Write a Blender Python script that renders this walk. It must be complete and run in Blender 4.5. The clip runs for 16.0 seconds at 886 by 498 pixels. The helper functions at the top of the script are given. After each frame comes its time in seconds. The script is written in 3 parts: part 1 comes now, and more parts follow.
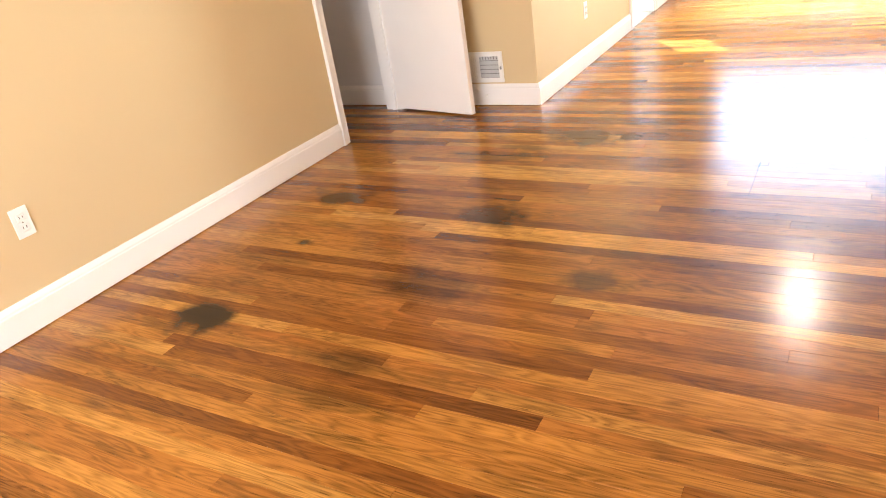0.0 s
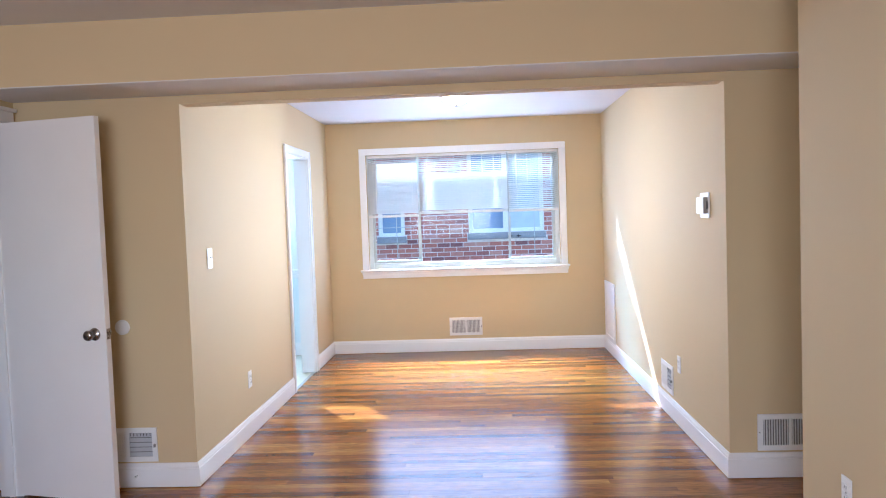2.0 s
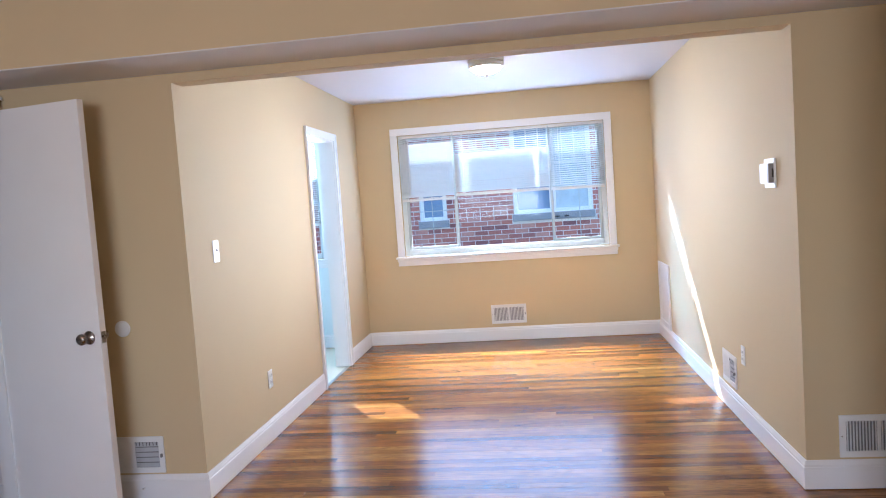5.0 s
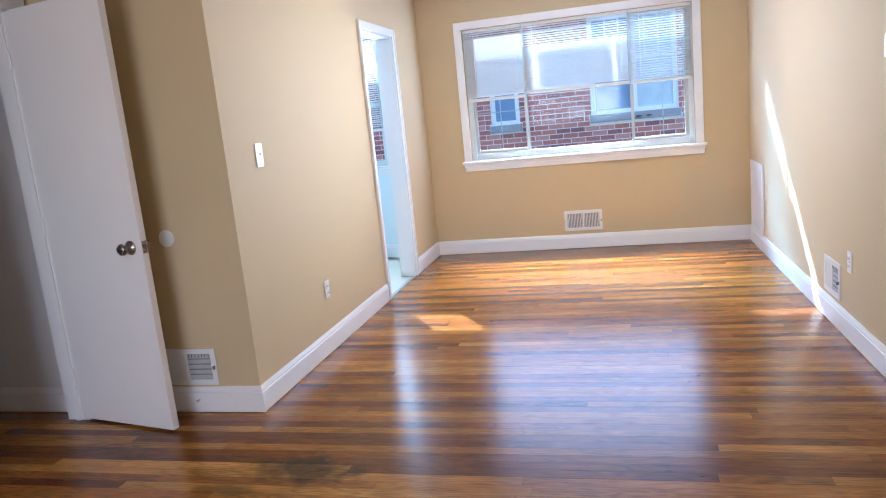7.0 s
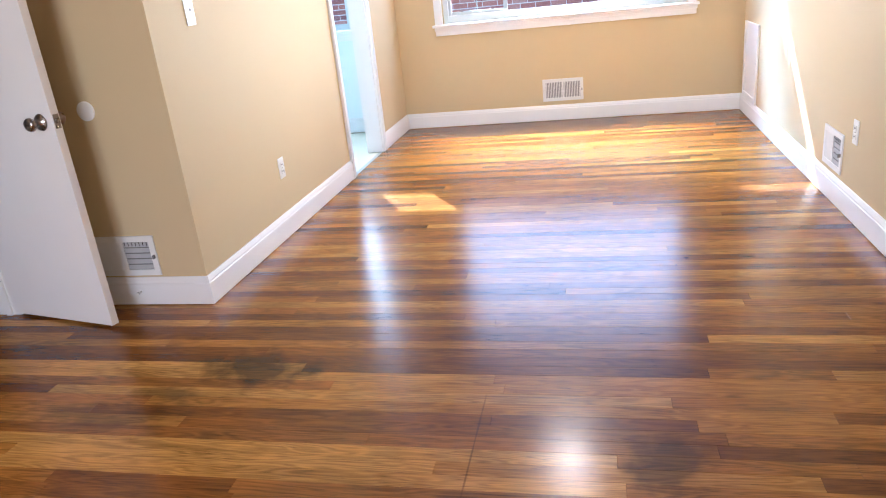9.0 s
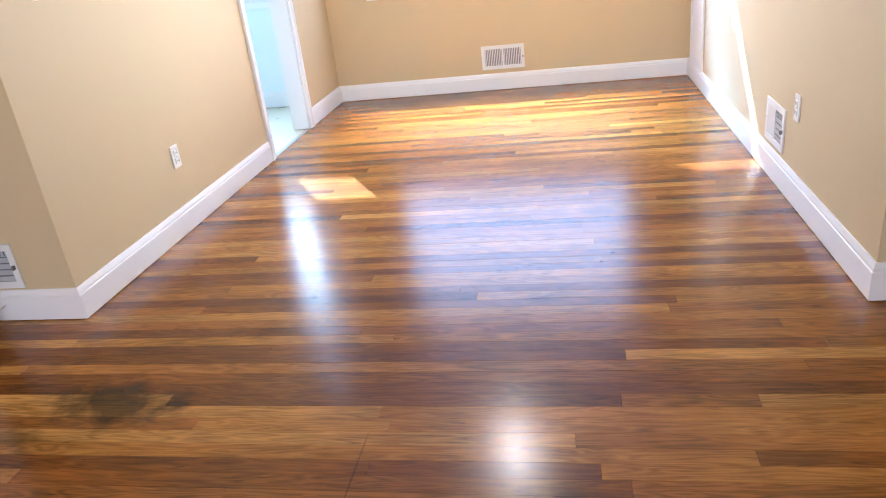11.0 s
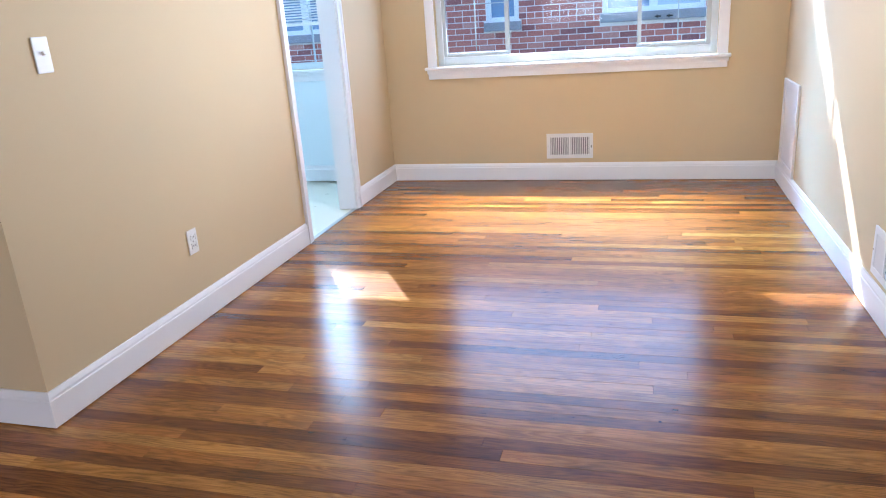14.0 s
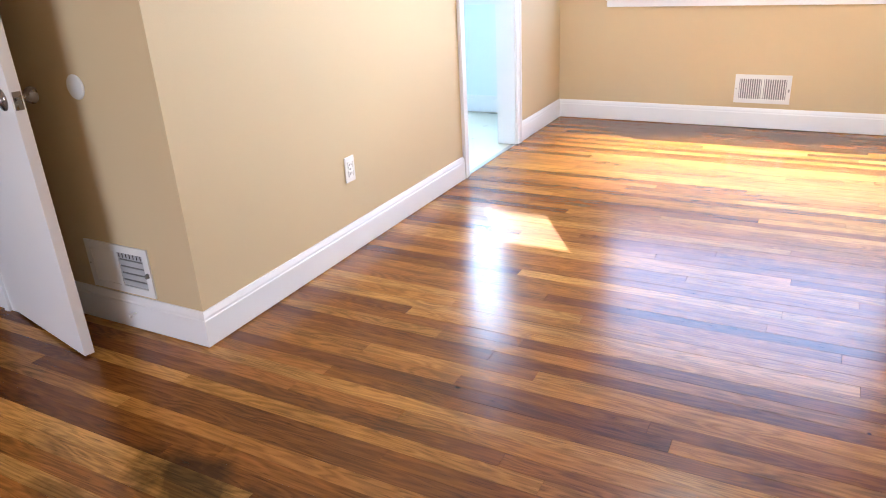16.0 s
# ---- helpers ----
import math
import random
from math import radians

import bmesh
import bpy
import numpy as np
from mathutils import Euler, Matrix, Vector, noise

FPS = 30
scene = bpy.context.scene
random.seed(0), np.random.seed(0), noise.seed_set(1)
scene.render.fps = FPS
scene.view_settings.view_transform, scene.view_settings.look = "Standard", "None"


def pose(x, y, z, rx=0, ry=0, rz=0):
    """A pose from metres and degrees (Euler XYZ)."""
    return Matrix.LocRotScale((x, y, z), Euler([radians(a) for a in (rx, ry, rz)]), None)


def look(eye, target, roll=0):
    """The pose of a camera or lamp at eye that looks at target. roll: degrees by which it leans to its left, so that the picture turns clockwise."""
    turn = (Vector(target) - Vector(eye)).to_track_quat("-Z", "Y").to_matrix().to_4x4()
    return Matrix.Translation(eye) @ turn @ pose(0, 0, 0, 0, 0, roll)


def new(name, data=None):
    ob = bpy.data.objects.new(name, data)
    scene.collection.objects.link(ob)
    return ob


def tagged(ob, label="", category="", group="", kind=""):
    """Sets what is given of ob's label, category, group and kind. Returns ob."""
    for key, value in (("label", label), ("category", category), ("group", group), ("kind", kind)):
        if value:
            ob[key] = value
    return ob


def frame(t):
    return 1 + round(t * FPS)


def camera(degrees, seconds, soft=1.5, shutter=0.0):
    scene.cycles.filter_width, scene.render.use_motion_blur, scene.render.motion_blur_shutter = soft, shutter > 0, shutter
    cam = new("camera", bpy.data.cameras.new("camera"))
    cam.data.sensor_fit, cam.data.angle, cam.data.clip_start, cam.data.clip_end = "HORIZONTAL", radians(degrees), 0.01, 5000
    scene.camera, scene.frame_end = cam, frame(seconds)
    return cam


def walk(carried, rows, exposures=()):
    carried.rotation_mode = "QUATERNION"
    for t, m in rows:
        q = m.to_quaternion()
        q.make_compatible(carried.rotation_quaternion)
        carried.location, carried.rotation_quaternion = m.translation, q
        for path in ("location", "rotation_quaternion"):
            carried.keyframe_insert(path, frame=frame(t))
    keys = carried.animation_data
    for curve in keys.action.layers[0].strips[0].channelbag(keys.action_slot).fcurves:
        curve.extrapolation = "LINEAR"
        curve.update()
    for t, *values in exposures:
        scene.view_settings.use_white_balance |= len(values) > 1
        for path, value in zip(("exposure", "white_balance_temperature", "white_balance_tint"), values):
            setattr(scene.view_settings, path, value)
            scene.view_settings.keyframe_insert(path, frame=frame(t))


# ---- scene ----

cam = camera(63.7, 16.0, soft=1.1)
PATH = [
    (0, (1.682, -4.019, 1.252), (0.722, -2.506, 0.365), -9.2),
    (0.3, (1.685, -4.004, 1.246), (0.949, -2.318, 0.461), -8.5),
    (0.5, (1.679, -3.953, 1.292), (1.082, -2.184, 0.575), -7.5),
    (0.9, (1.636, -3.9, 1.342), (1.288, -2.005, 0.804), -5.4),
    (1, (1.655, -3.895, 1.343), (1.343, -1.976, 0.871), -5.3),
    (1.5, (1.629, -3.851, 1.428), (1.475, -1.87, 1.202), -3.5),
    (2, (1.605, -3.828, 1.459), (1.502, -1.833, 1.364), -2.0),
    (2.5, (1.585, -3.819, 1.458), (1.499, -1.821, 1.407), -1.5),
    (3, (1.587, -3.792, 1.451), (1.502, -1.794, 1.413), -1.9),
    (3.5, (1.651, -3.702, 1.444), (1.532, -1.706, 1.406), -2.5),
    (4, (1.729, -3.578, 1.442), (1.542, -1.588, 1.392), -3.0),
    (4.2, (1.746, -3.534, 1.441), (1.528, -1.547, 1.377), -3.2),
    (6.3, (1.689, -3.166, 1.397), (1.392, -1.205, 1.141), -5.0),
    (6.5, (1.702, -3.135, 1.383), (1.357, -1.184, 1.109), -5.3),
    (7, (1.769, -3.022, 1.352), (1.283, -1.116, 0.988), -5.7),
    (7.5, (1.837, -2.928, 1.301), (1.242, -1.082, 0.815), -6.4),
    (8, (1.857, -2.869, 1.293), (1.25, -1.052, 0.716), -6.9),
    (8.5, (1.789, -2.775, 1.272), (1.245, -0.959, 0.634), -6.7),
    (9, (1.731, -2.664, 1.269), (1.297, -0.843, 0.565), -6.1),
    (9.2, (1.724, -2.63, 1.266), (1.335, -0.811, 0.531), -5.8),
    (11.3, (1.956, -2.195, 1.261), (1.61, -0.4, 0.451), -7.2),
    (11.5, (1.927, -2.16, 1.272), (1.619, -0.343, 0.496), -6.7),
    (12, (1.869, -2.102, 1.296), (1.633, -0.242, 0.599), -5.6),
    (12.5, (1.861, -2.056, 1.294), (1.63, -0.18, 0.642), -5.1),
    (13, (1.935, -1.946, 1.291), (1.628, -0.072, 0.664), -5.0),
    (13.5, (2.014, -1.823, 1.301), (1.582, 0.031, 0.688), -4.7),
    (14, (1.981, -1.74, 1.297), (1.444, 0.081, 0.669), -4.0),
    (14.5, (1.865, -1.676, 1.288), (1.278, 0.112, 0.611), -3.0),
    (15, (1.801, -1.654, 1.27), (1.189, 0.098, 0.525), -2.4),
    (15.5, (1.798, -1.641, 1.253), (1.113, 0.065, 0.465), -2.6),
    (16, (1.819, -1.537, 1.268), (0.929, 0.074, 0.486), -3.2),
]
EXPOSURES = [(0.0, 3.25, 6350, 12), (0.6, 3.05, 6000, 12), (1.0, 2.55, 5750, 12), (1.5, 2.3, 5150, 12), (2.0, 2.25, 5000, 12),
             (4.0, 2.15, 5000, 12), (6.5, 2.07, 5000, 12), (8.0, 2.28, 5080, 13), (9.0, 2.55, 5200, 13), (11.5, 2.47, 5150, 13),
             (12.5, 2.24, 4960, 13), (13.5, 2.05, 4920, 12), (14.5, 2.25, 5000, 12), (15.5, 2.52, 5180, 13), (16.0, 2.6, 5150, 13)]
walk(cam, [(t, look(e, g, r)) for t, e, g, r in PATH], EXPOSURES)

# ---- world, sun, lights ----
SUN = Vector((0.65, -1.0, -0.85)).normalized()
world = bpy.data.worlds.new("sky_world")
scene.world = world
world.use_nodes = True
wn = world.node_tree
sky = wn.nodes.new("ShaderNodeTexSky")
sky.sky_type = "NISHITA"
sky.sun_disc = False
sky.sun_elevation = math.asin(-SUN.z)
sky.sun_rotation = math.atan2(-SUN.x, -SUN.y)
wn.nodes["Background"].inputs["Strength"].default_value = 0.15
wn.links.new(sky.outputs[0], wn.nodes["Background"].inputs["Color"])
sun = new("sun", bpy.data.lights.new("sun", "SUN"))
sun.data.energy, sun.data.angle, sun.data.color = 5.0, radians(0.5), (1.0, 0.96, 0.90)
sun.matrix_world = look((0, 20, 20), Vector((0, 20, 20)) + SUN)


def window_light(name, place, tilt, wx, wz, power, color, spread=180, turn=0):
    """An area lamp for sky light or added fill at a window. tilt: 90 shines level towards +y, -90 level towards -y, -50
    steeply down.
    """
    lamp = new(name, bpy.data.lights.new(name, "AREA"))
    lamp.data.shape, lamp.data.size, lamp.data.size_y = "RECTANGLE", wx, wz
    lamp.data.energy, lamp.data.color, lamp.data.spread = power, color, radians(spread)
    lamp.matrix_world = pose(*place, tilt, 0, turn)
    return lamp


# added fill for the living room, standing in a made-up rear window
window_light("sky_light_front", (0.9, -6.14, 1.55), 90, 2.0, 1.2, 23, (1.0, 0.91, 0.83))
window_light("sky_light_nook", (1.44, 3.735, 1.5), -90, 1.95, 1.15, 8.2, (0.60, 0.74, 1.0))
# two added fill lamps, turned sideways to brighten the nook's side walls
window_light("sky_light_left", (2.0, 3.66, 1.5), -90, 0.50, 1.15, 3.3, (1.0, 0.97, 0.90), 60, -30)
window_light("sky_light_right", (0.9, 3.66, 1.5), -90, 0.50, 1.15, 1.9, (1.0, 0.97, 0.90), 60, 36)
# added blue fill lamp aimed up at the ceiling
window_light("sky_light_up", (1.44, 3.728, 1.75), -135, 1.9, 0.55, 0.25, (0.45, 0.68, 1.0), 120)
window_light("sky_light_down", (1.44, 3.80, 1.20), -35, 1.9, 0.40, 9.5, (1.0, 0.98, 0.95), 50)
window_light("sky_light_kitchen", (-0.88, 3.72, 1.55), -90, 0.85, 1.1, 8.5, (0.74, 0.91, 1.0))
# added fill lamp aimed up at the kitchen's walls and ceiling
window_light("sky_light_kitchen_up", (-0.88, 3.71, 1.7), -130, 0.85, 0.8, 6, (0.74, 0.91, 1.0), 110)
# added lamp along the sun's path, brightening floor and wall through the wide window
sun_fill_lamp = window_light("sun_haze", (0, 0, 0), 0, 2.9, 2.3, 19, (0.40, 0.70, 1.0), 24)
sun_fill_lamp.matrix_world = look(Vector((1.44, 3.9, 1.5)) - SUN * 1.35, (1.44, 3.9, 1.5))


# ---- materials ----
def material(name, color, rough=0.5, metal=0.0, spread=0.06, scale=3.0, bump=0.05, bump_scale=60.0, coat=0.0):
    """A paint, plastic or metal with a slow tone drift, fine relief and uneven gloss."""
    m = bpy.data.materials.new(name)
    m.use_nodes = True
    nt = m.node_tree
    n, ln = nt.nodes, nt.links
    b = n["Principled BSDF"]
    geo = n.new("ShaderNodeNewGeometry")
    n1 = n.new("ShaderNodeTexNoise")
    n1.inputs["Scale"].default_value, n1.inputs["Detail"].default_value = scale, 4
    n2 = n.new("ShaderNodeTexNoise")
    n2.inputs["Scale"].default_value, n2.inputs["Detail"].default_value = bump_scale, 3
    ln.new(geo.outputs["Position"], n1.inputs["Vector"])
    ln.new(geo.outputs["Position"], n2.inputs["Vector"])
    ramp = n.new("ShaderNodeMapRange")
    ramp.inputs["To Min"].default_value, ramp.inputs["To Max"].default_value = 1 - spread, 1 + spread
    ln.new(n1.outputs[0], ramp.inputs["Value"])
    mul = n.new("ShaderNodeVectorMath")
    mul.operation = "SCALE"
    mul.inputs[0].default_value = color
    ln.new(ramp.outputs[0], mul.inputs["Scale"])
    ln.new(mul.outputs[0], b.inputs["Base Color"])
    rr = n.new("ShaderNodeMapRange")
    rr.inputs["To Min"].default_value, rr.inputs["To Max"].default_value = max(0.03, rough - 0.08), min(1, rough + 0.08)
    ln.new(n1.outputs[0], rr.inputs["Value"])
    ln.new(rr.outputs[0], b.inputs["Roughness"])
    b.inputs["Metallic"].default_value = metal
    b.inputs["Coat Weight"].default_value = coat
    if bump:
        bp = n.new("ShaderNodeBump")
        bp.inputs["Strength"].default_value, bp.inputs["Distance"].default_value = bump, 0.004
        ln.new(n2.outputs[0], bp.inputs["Height"])
        ln.new(bp.outputs[0], b.inputs["Normal"])
    return m


def glass_material(name, tint=(1, 1, 1)):
    m = bpy.data.materials.new(name)
    m.use_nodes = True
    n, ln = m.node_tree.nodes, m.node_tree.links
    n.remove(n["Principled BSDF"])
    tr, gl, fr, mx = (n.new("ShaderNode" + k) for k in ("BsdfTransparent", "BsdfGlossy", "Fresnel", "MixShader"))
    tr.inputs[0].default_value = (*tint, 1)
    gl.inputs["Roughness"].default_value = 0.02
    fr.inputs["IOR"].default_value = 1.2
    ln.new(fr.outputs[0], mx.inputs[0])
    ln.new(tr.outputs[0], mx.inputs[1])
    ln.new(gl.outputs[0], mx.inputs[2])
    ln.new(mx.outputs[0], n["Material Output"].inputs["Surface"])
    return m


def stop_at(ramp, pos, col):
    """Sets or adds a stop of a colour ramp."""
    e = ramp.elements[0] if pos == 0.0 else ramp.elements[-1] if pos == 1.0 else ramp.elements.new(pos)
    e.color = col


def wood_floor(name, lo=0.0, hi=1.0):
    """Varnished oak strips: tone piece by piece between lo and hi, grain along x, dark stains and one painted strip of
    shade at fixed spots.
    """
    m = bpy.data.materials.new(name)
    m.use_nodes = True
    n, ln = m.node_tree.nodes, m.node_tree.links
    b = n["Principled BSDF"]
    geo, info = n.new("ShaderNodeNewGeometry"), n.new("ShaderNodeObjectInfo")

    def math_node(op, a, c=None, clamp=False):
        k = n.new("ShaderNodeMath")
        k.operation, k.use_clamp = op, clamp
        for i, v in enumerate((a, c)):
            if v is None:
                continue
            if isinstance(v, (int, float)):
                k.inputs[i].default_value = v
            else:
                ln.new(v, k.inputs[i])
        return k.outputs[0]

    rnd = math_node("FRACT", math_node("ADD", info.outputs["Random"], geo.outputs["Random Per Island"]))
    tone = n.new("ShaderNodeValToRGB")
    cr = tone.color_ramp
    for pos, col in ((0.0, (0.125, 0.040, 0.007, 1)), (0.18, (0.190, 0.064, 0.008, 1)), (0.35, (0.245, 0.090, 0.015, 1)), (0.72, (0.290, 0.116, 0.018, 1)),
                     (0.88, (0.345, 0.149, 0.024, 1)), (1.0, (0.45, 0.222, 0.046, 1))):
        stop_at(cr, pos, col)
    ln.new(math_node("ADD", math_node("MULTIPLY", rnd, hi - lo), lo), tone.inputs[0])
    # grain
    off = n.new("ShaderNodeCombineXYZ")
    ln.new(math_node("MULTIPLY", rnd, 37.0), off.inputs[0])
    ln.new(math_node("MULTIPLY", rnd, 91.0), off.inputs[1])
    add = n.new("ShaderNodeVectorMath")
    ln.new(geo.outputs["Position"], add.inputs[0])
    ln.new(off.outputs[0], add.inputs[1])

    def noise_node(scale_xyz, scale, detail=4, distortion=0.0):
        mp = n.new("ShaderNodeMapping")
        mp.inputs["Scale"].default_value = scale_xyz
        ln.new(add.outputs[0], mp.inputs["Vector"])
        k = n.new("ShaderNodeTexNoise")
        k.inputs["Scale"].default_value, k.inputs["Detail"].default_value = scale, detail
        k.inputs["Distortion"].default_value = distortion
        ln.new(mp.outputs[0], k.inputs["Vector"])
        return k.outputs[0]

    fine = noise_node((1.6, 45, 1), 4.0, 6, 0.6)
    cathedral = noise_node((0.9, 9, 1), 2.2, 2, 0.4)
    rings = math_node("SINE", math_node("MULTIPLY", cathedral, 62.0))
    blotch = noise_node((1, 3, 1), 2.0, 3)
    g = math_node("ADD", math_node("MULTIPLY", math_node("SUBTRACT", fine, 0.5), 1.15), math_node("MULTIPLY", rings, 0.20))
    g = math_node("ADD", g, math_node("MULTIPLY", math_node("SUBTRACT", blotch, 0.5), 1.5))
    # dark pores and flecks between the growth rings
    pores = noise_node((3.5, 60, 1), 5.0, 3, 0.3)
    g = math_node("SUBTRACT", g, math_node("MULTIPLY", math_node("MULTIPLY", math_node("SUBTRACT", pores, 0.60), 9.0, True), 0.45))
    g = math_node("ADD", g, 1.05)
    col = n.new("ShaderNodeVectorMath")
    col.operation = "SCALE"
    ln.new(tone.outputs[0], col.inputs[0])
    ln.new(math_node("MAXIMUM", g, 0.25), col.inputs["Scale"])
    # stains, and the shade painted along the window wall: x, y, half-width, half-depth, strength
    sep = n.new("ShaderNodeSeparateXYZ")
    wob = n.new("ShaderNodeTexNoise")
    wob.inputs["Scale"].default_value, wob.inputs["Detail"].default_value = 9.0, 6
    ln.new(geo.outputs["Position"], wob.inputs["Vector"])
    ln.new(geo.outputs["Position"], sep.inputs[0])
    total = None
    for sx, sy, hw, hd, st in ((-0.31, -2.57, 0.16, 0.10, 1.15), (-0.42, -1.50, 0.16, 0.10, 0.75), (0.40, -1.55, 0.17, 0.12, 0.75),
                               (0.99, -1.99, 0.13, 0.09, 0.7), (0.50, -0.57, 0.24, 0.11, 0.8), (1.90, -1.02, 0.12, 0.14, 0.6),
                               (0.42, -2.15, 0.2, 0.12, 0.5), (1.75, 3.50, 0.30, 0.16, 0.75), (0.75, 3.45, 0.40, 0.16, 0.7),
                               # (1.5, 3.55) is the shade below the window, put into the floor colour
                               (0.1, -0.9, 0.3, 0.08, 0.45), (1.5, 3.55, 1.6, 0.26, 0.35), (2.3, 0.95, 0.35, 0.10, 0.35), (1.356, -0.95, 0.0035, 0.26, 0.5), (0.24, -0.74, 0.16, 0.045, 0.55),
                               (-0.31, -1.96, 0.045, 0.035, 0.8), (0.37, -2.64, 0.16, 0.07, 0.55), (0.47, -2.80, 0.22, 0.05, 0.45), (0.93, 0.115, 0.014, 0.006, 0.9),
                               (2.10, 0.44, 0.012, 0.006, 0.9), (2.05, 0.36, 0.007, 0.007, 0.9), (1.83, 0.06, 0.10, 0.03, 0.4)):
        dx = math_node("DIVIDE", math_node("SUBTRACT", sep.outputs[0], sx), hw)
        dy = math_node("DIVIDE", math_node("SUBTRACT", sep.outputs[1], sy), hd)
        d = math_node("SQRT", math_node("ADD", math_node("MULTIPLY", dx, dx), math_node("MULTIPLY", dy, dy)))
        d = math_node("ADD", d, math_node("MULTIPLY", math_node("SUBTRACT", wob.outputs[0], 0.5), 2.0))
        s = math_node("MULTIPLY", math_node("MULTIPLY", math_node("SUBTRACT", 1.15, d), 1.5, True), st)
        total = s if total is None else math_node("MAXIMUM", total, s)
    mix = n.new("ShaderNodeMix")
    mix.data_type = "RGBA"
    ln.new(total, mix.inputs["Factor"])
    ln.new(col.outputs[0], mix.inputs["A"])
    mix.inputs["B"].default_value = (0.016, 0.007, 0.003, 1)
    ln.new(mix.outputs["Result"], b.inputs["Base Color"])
    rr = n.new("ShaderNodeMapRange")
    rr.inputs["To Min"].default_value, rr.inputs["To Max"].default_value = 0.17, 0.27
    ln.new(fine, rr.inputs["Value"])
    ln.new(rr.outputs[0], b.inputs["Roughness"])
    b.inputs["IOR"].default_value = 1.40
    b.inputs["Coat Weight"].default_value = 0.05
    b.inputs["Coat Roughness"].default_value = 0.16
    bp = n.new("ShaderNodeBump")
    bp.inputs["Strength"].default_value, bp.inputs["Distance"].default_value = 0.05, 0.002
    ln.new(math_node("ADD", fine, math_node("MULTIPLY", blotch, 2.0)), bp.inputs["Height"])
    ln.new(bp.outputs[0], b.inputs["Normal"])
    return m


def brick_material():
    m = bpy.data.materials.new("red_brick")
    m.use_nodes = True
    n, ln = m.node_tree.nodes, m.node_tree.links
    b = n["Principled BSDF"]
    geo, info, add, fr = (n.new("ShaderNode" + k) for k in ("NewGeometry", "ObjectInfo", "Math", "Math"))
    fr.operation = "FRACT"
    ln.new(info.outputs["Random"], add.inputs[0])
    ln.new(geo.outputs["Random Per Island"], add.inputs[1])
    ln.new(add.outputs[0], fr.inputs[0])
    tone = n.new("ShaderNodeValToRGB")
    cr = tone.color_ramp
    for pos, col in ((0.0, (0.22, 0.10, 0.10, 1)), (0.3, (0.39, 0.15, 0.12, 1)), (0.75, (0.46, 0.18, 0.135, 1)), (1.0, (0.52, 0.29, 0.24, 1))):
        stop_at(cr, pos, col)
    ln.new(fr.outputs[0], tone.inputs[0])
    no = n.new("ShaderNodeTexNoise")
    no.inputs["Scale"].default_value, no.inputs["Detail"].default_value = 30, 4
    ln.new(geo.outputs["Position"], no.inputs["Vector"])
    mr = n.new("ShaderNodeMapRange")
    mr.inputs["To Min"].default_value, mr.inputs["To Max"].default_value = 0.7, 1.3
    ln.new(no.outputs[0], mr.inputs["Value"])
    sc = n.new("ShaderNodeVectorMath")
    sc.operation = "SCALE"
    ln.new(tone.outputs[0], sc.inputs[0])
    ln.new(mr.outputs[0], sc.inputs["Scale"])
    ln.new(sc.outputs[0], b.inputs["Base Color"])
    b.inputs["Roughness"].default_value = 0.85
    bp = n.new("ShaderNodeBump")
    bp.inputs["Strength"].default_value, bp.inputs["Distance"].default_value = 0.4, 0.004
    ln.new(no.outputs[0], bp.inputs["Height"])
    ln.new(bp.outputs[0], b.inputs["Normal"])
    return m


def lamp_glass():
    m = bpy.data.materials.new("lit_frosted_glass")
    m.use_nodes = True
    b = m.node_tree.nodes["Principled BSDF"]
    b.inputs["Base Color"].default_value = (0.9, 0.88, 0.84, 1)
    b.inputs["Roughness"].default_value = 0.3
    b.inputs["Emission Color"].default_value = (1.0, 0.84, 0.62, 1)
    b.inputs["Emission Strength"].default_value = 36.0
    return m


def blind_material():
    """Thin white vinyl slats that let some light through."""
    m = bpy.data.materials.new("white_vinyl_slat")
    m.use_nodes = True
    n, ln = m.node_tree.nodes, m.node_tree.links
    b = n["Principled BSDF"]
    b.inputs["Base Color"].default_value = (0.64, 0.66, 0.66, 1)
    b.inputs["Roughness"].default_value = 0.4
    tl, mx = n.new("ShaderNodeBsdfTranslucent"), n.new("ShaderNodeMixShader")
    tl.inputs[0].default_value = (0.85, 0.86, 0.86, 1)
    mx.inputs[0].default_value = 0.08
    ln.new(b.outputs[0], mx.inputs[1])
    ln.new(tl.outputs[0], mx.inputs[2])
    ln.new(mx.outputs[0], n["Material Output"].inputs["Surface"])
    return m


M_TAN = material("tan_wall_paint", (0.605, 0.476, 0.278), 0.80, spread=0.04, scale=1.3, bump=0.10, bump_scale=180)
M_WHITE = material("white_trim_paint", (0.84, 0.83, 0.82), 0.40, spread=0.03, scale=2.5, bump=0.03, bump_scale=40)
M_CEIL = material("white_ceiling_paint", (0.72, 0.71, 0.71), 0.8, spread=0.03, scale=1.5, bump=0.10, bump_scale=140)
M_CLOSET = material("grey_white_closet_paint", (0.74, 0.74, 0.75), 0.6, spread=0.04, scale=2, bump=0.08, bump_scale=150)
M_KITCHEN = material("pale_kitchen_paint", (0.78, 0.84, 0.85), 0.5, spread=0.03, scale=2)
M_DOOR = material("white_door_paint", (0.87, 0.845, 0.825), 0.33, spread=0.035, scale=4, bump=0.08, bump_scale=30)
M_VINYL = material("white_window_vinyl", (0.70, 0.76, 0.78), 0.35, spread=0.03, scale=8)
M_ALU = material("grey_sash_metal", (0.46, 0.49, 0.48), 0.35, metal=0.2, spread=0.05, scale=10)
M_PLASTIC = material("white_plastic", (0.82, 0.81, 0.78), 0.35, spread=0.02, scale=20, bump=0)
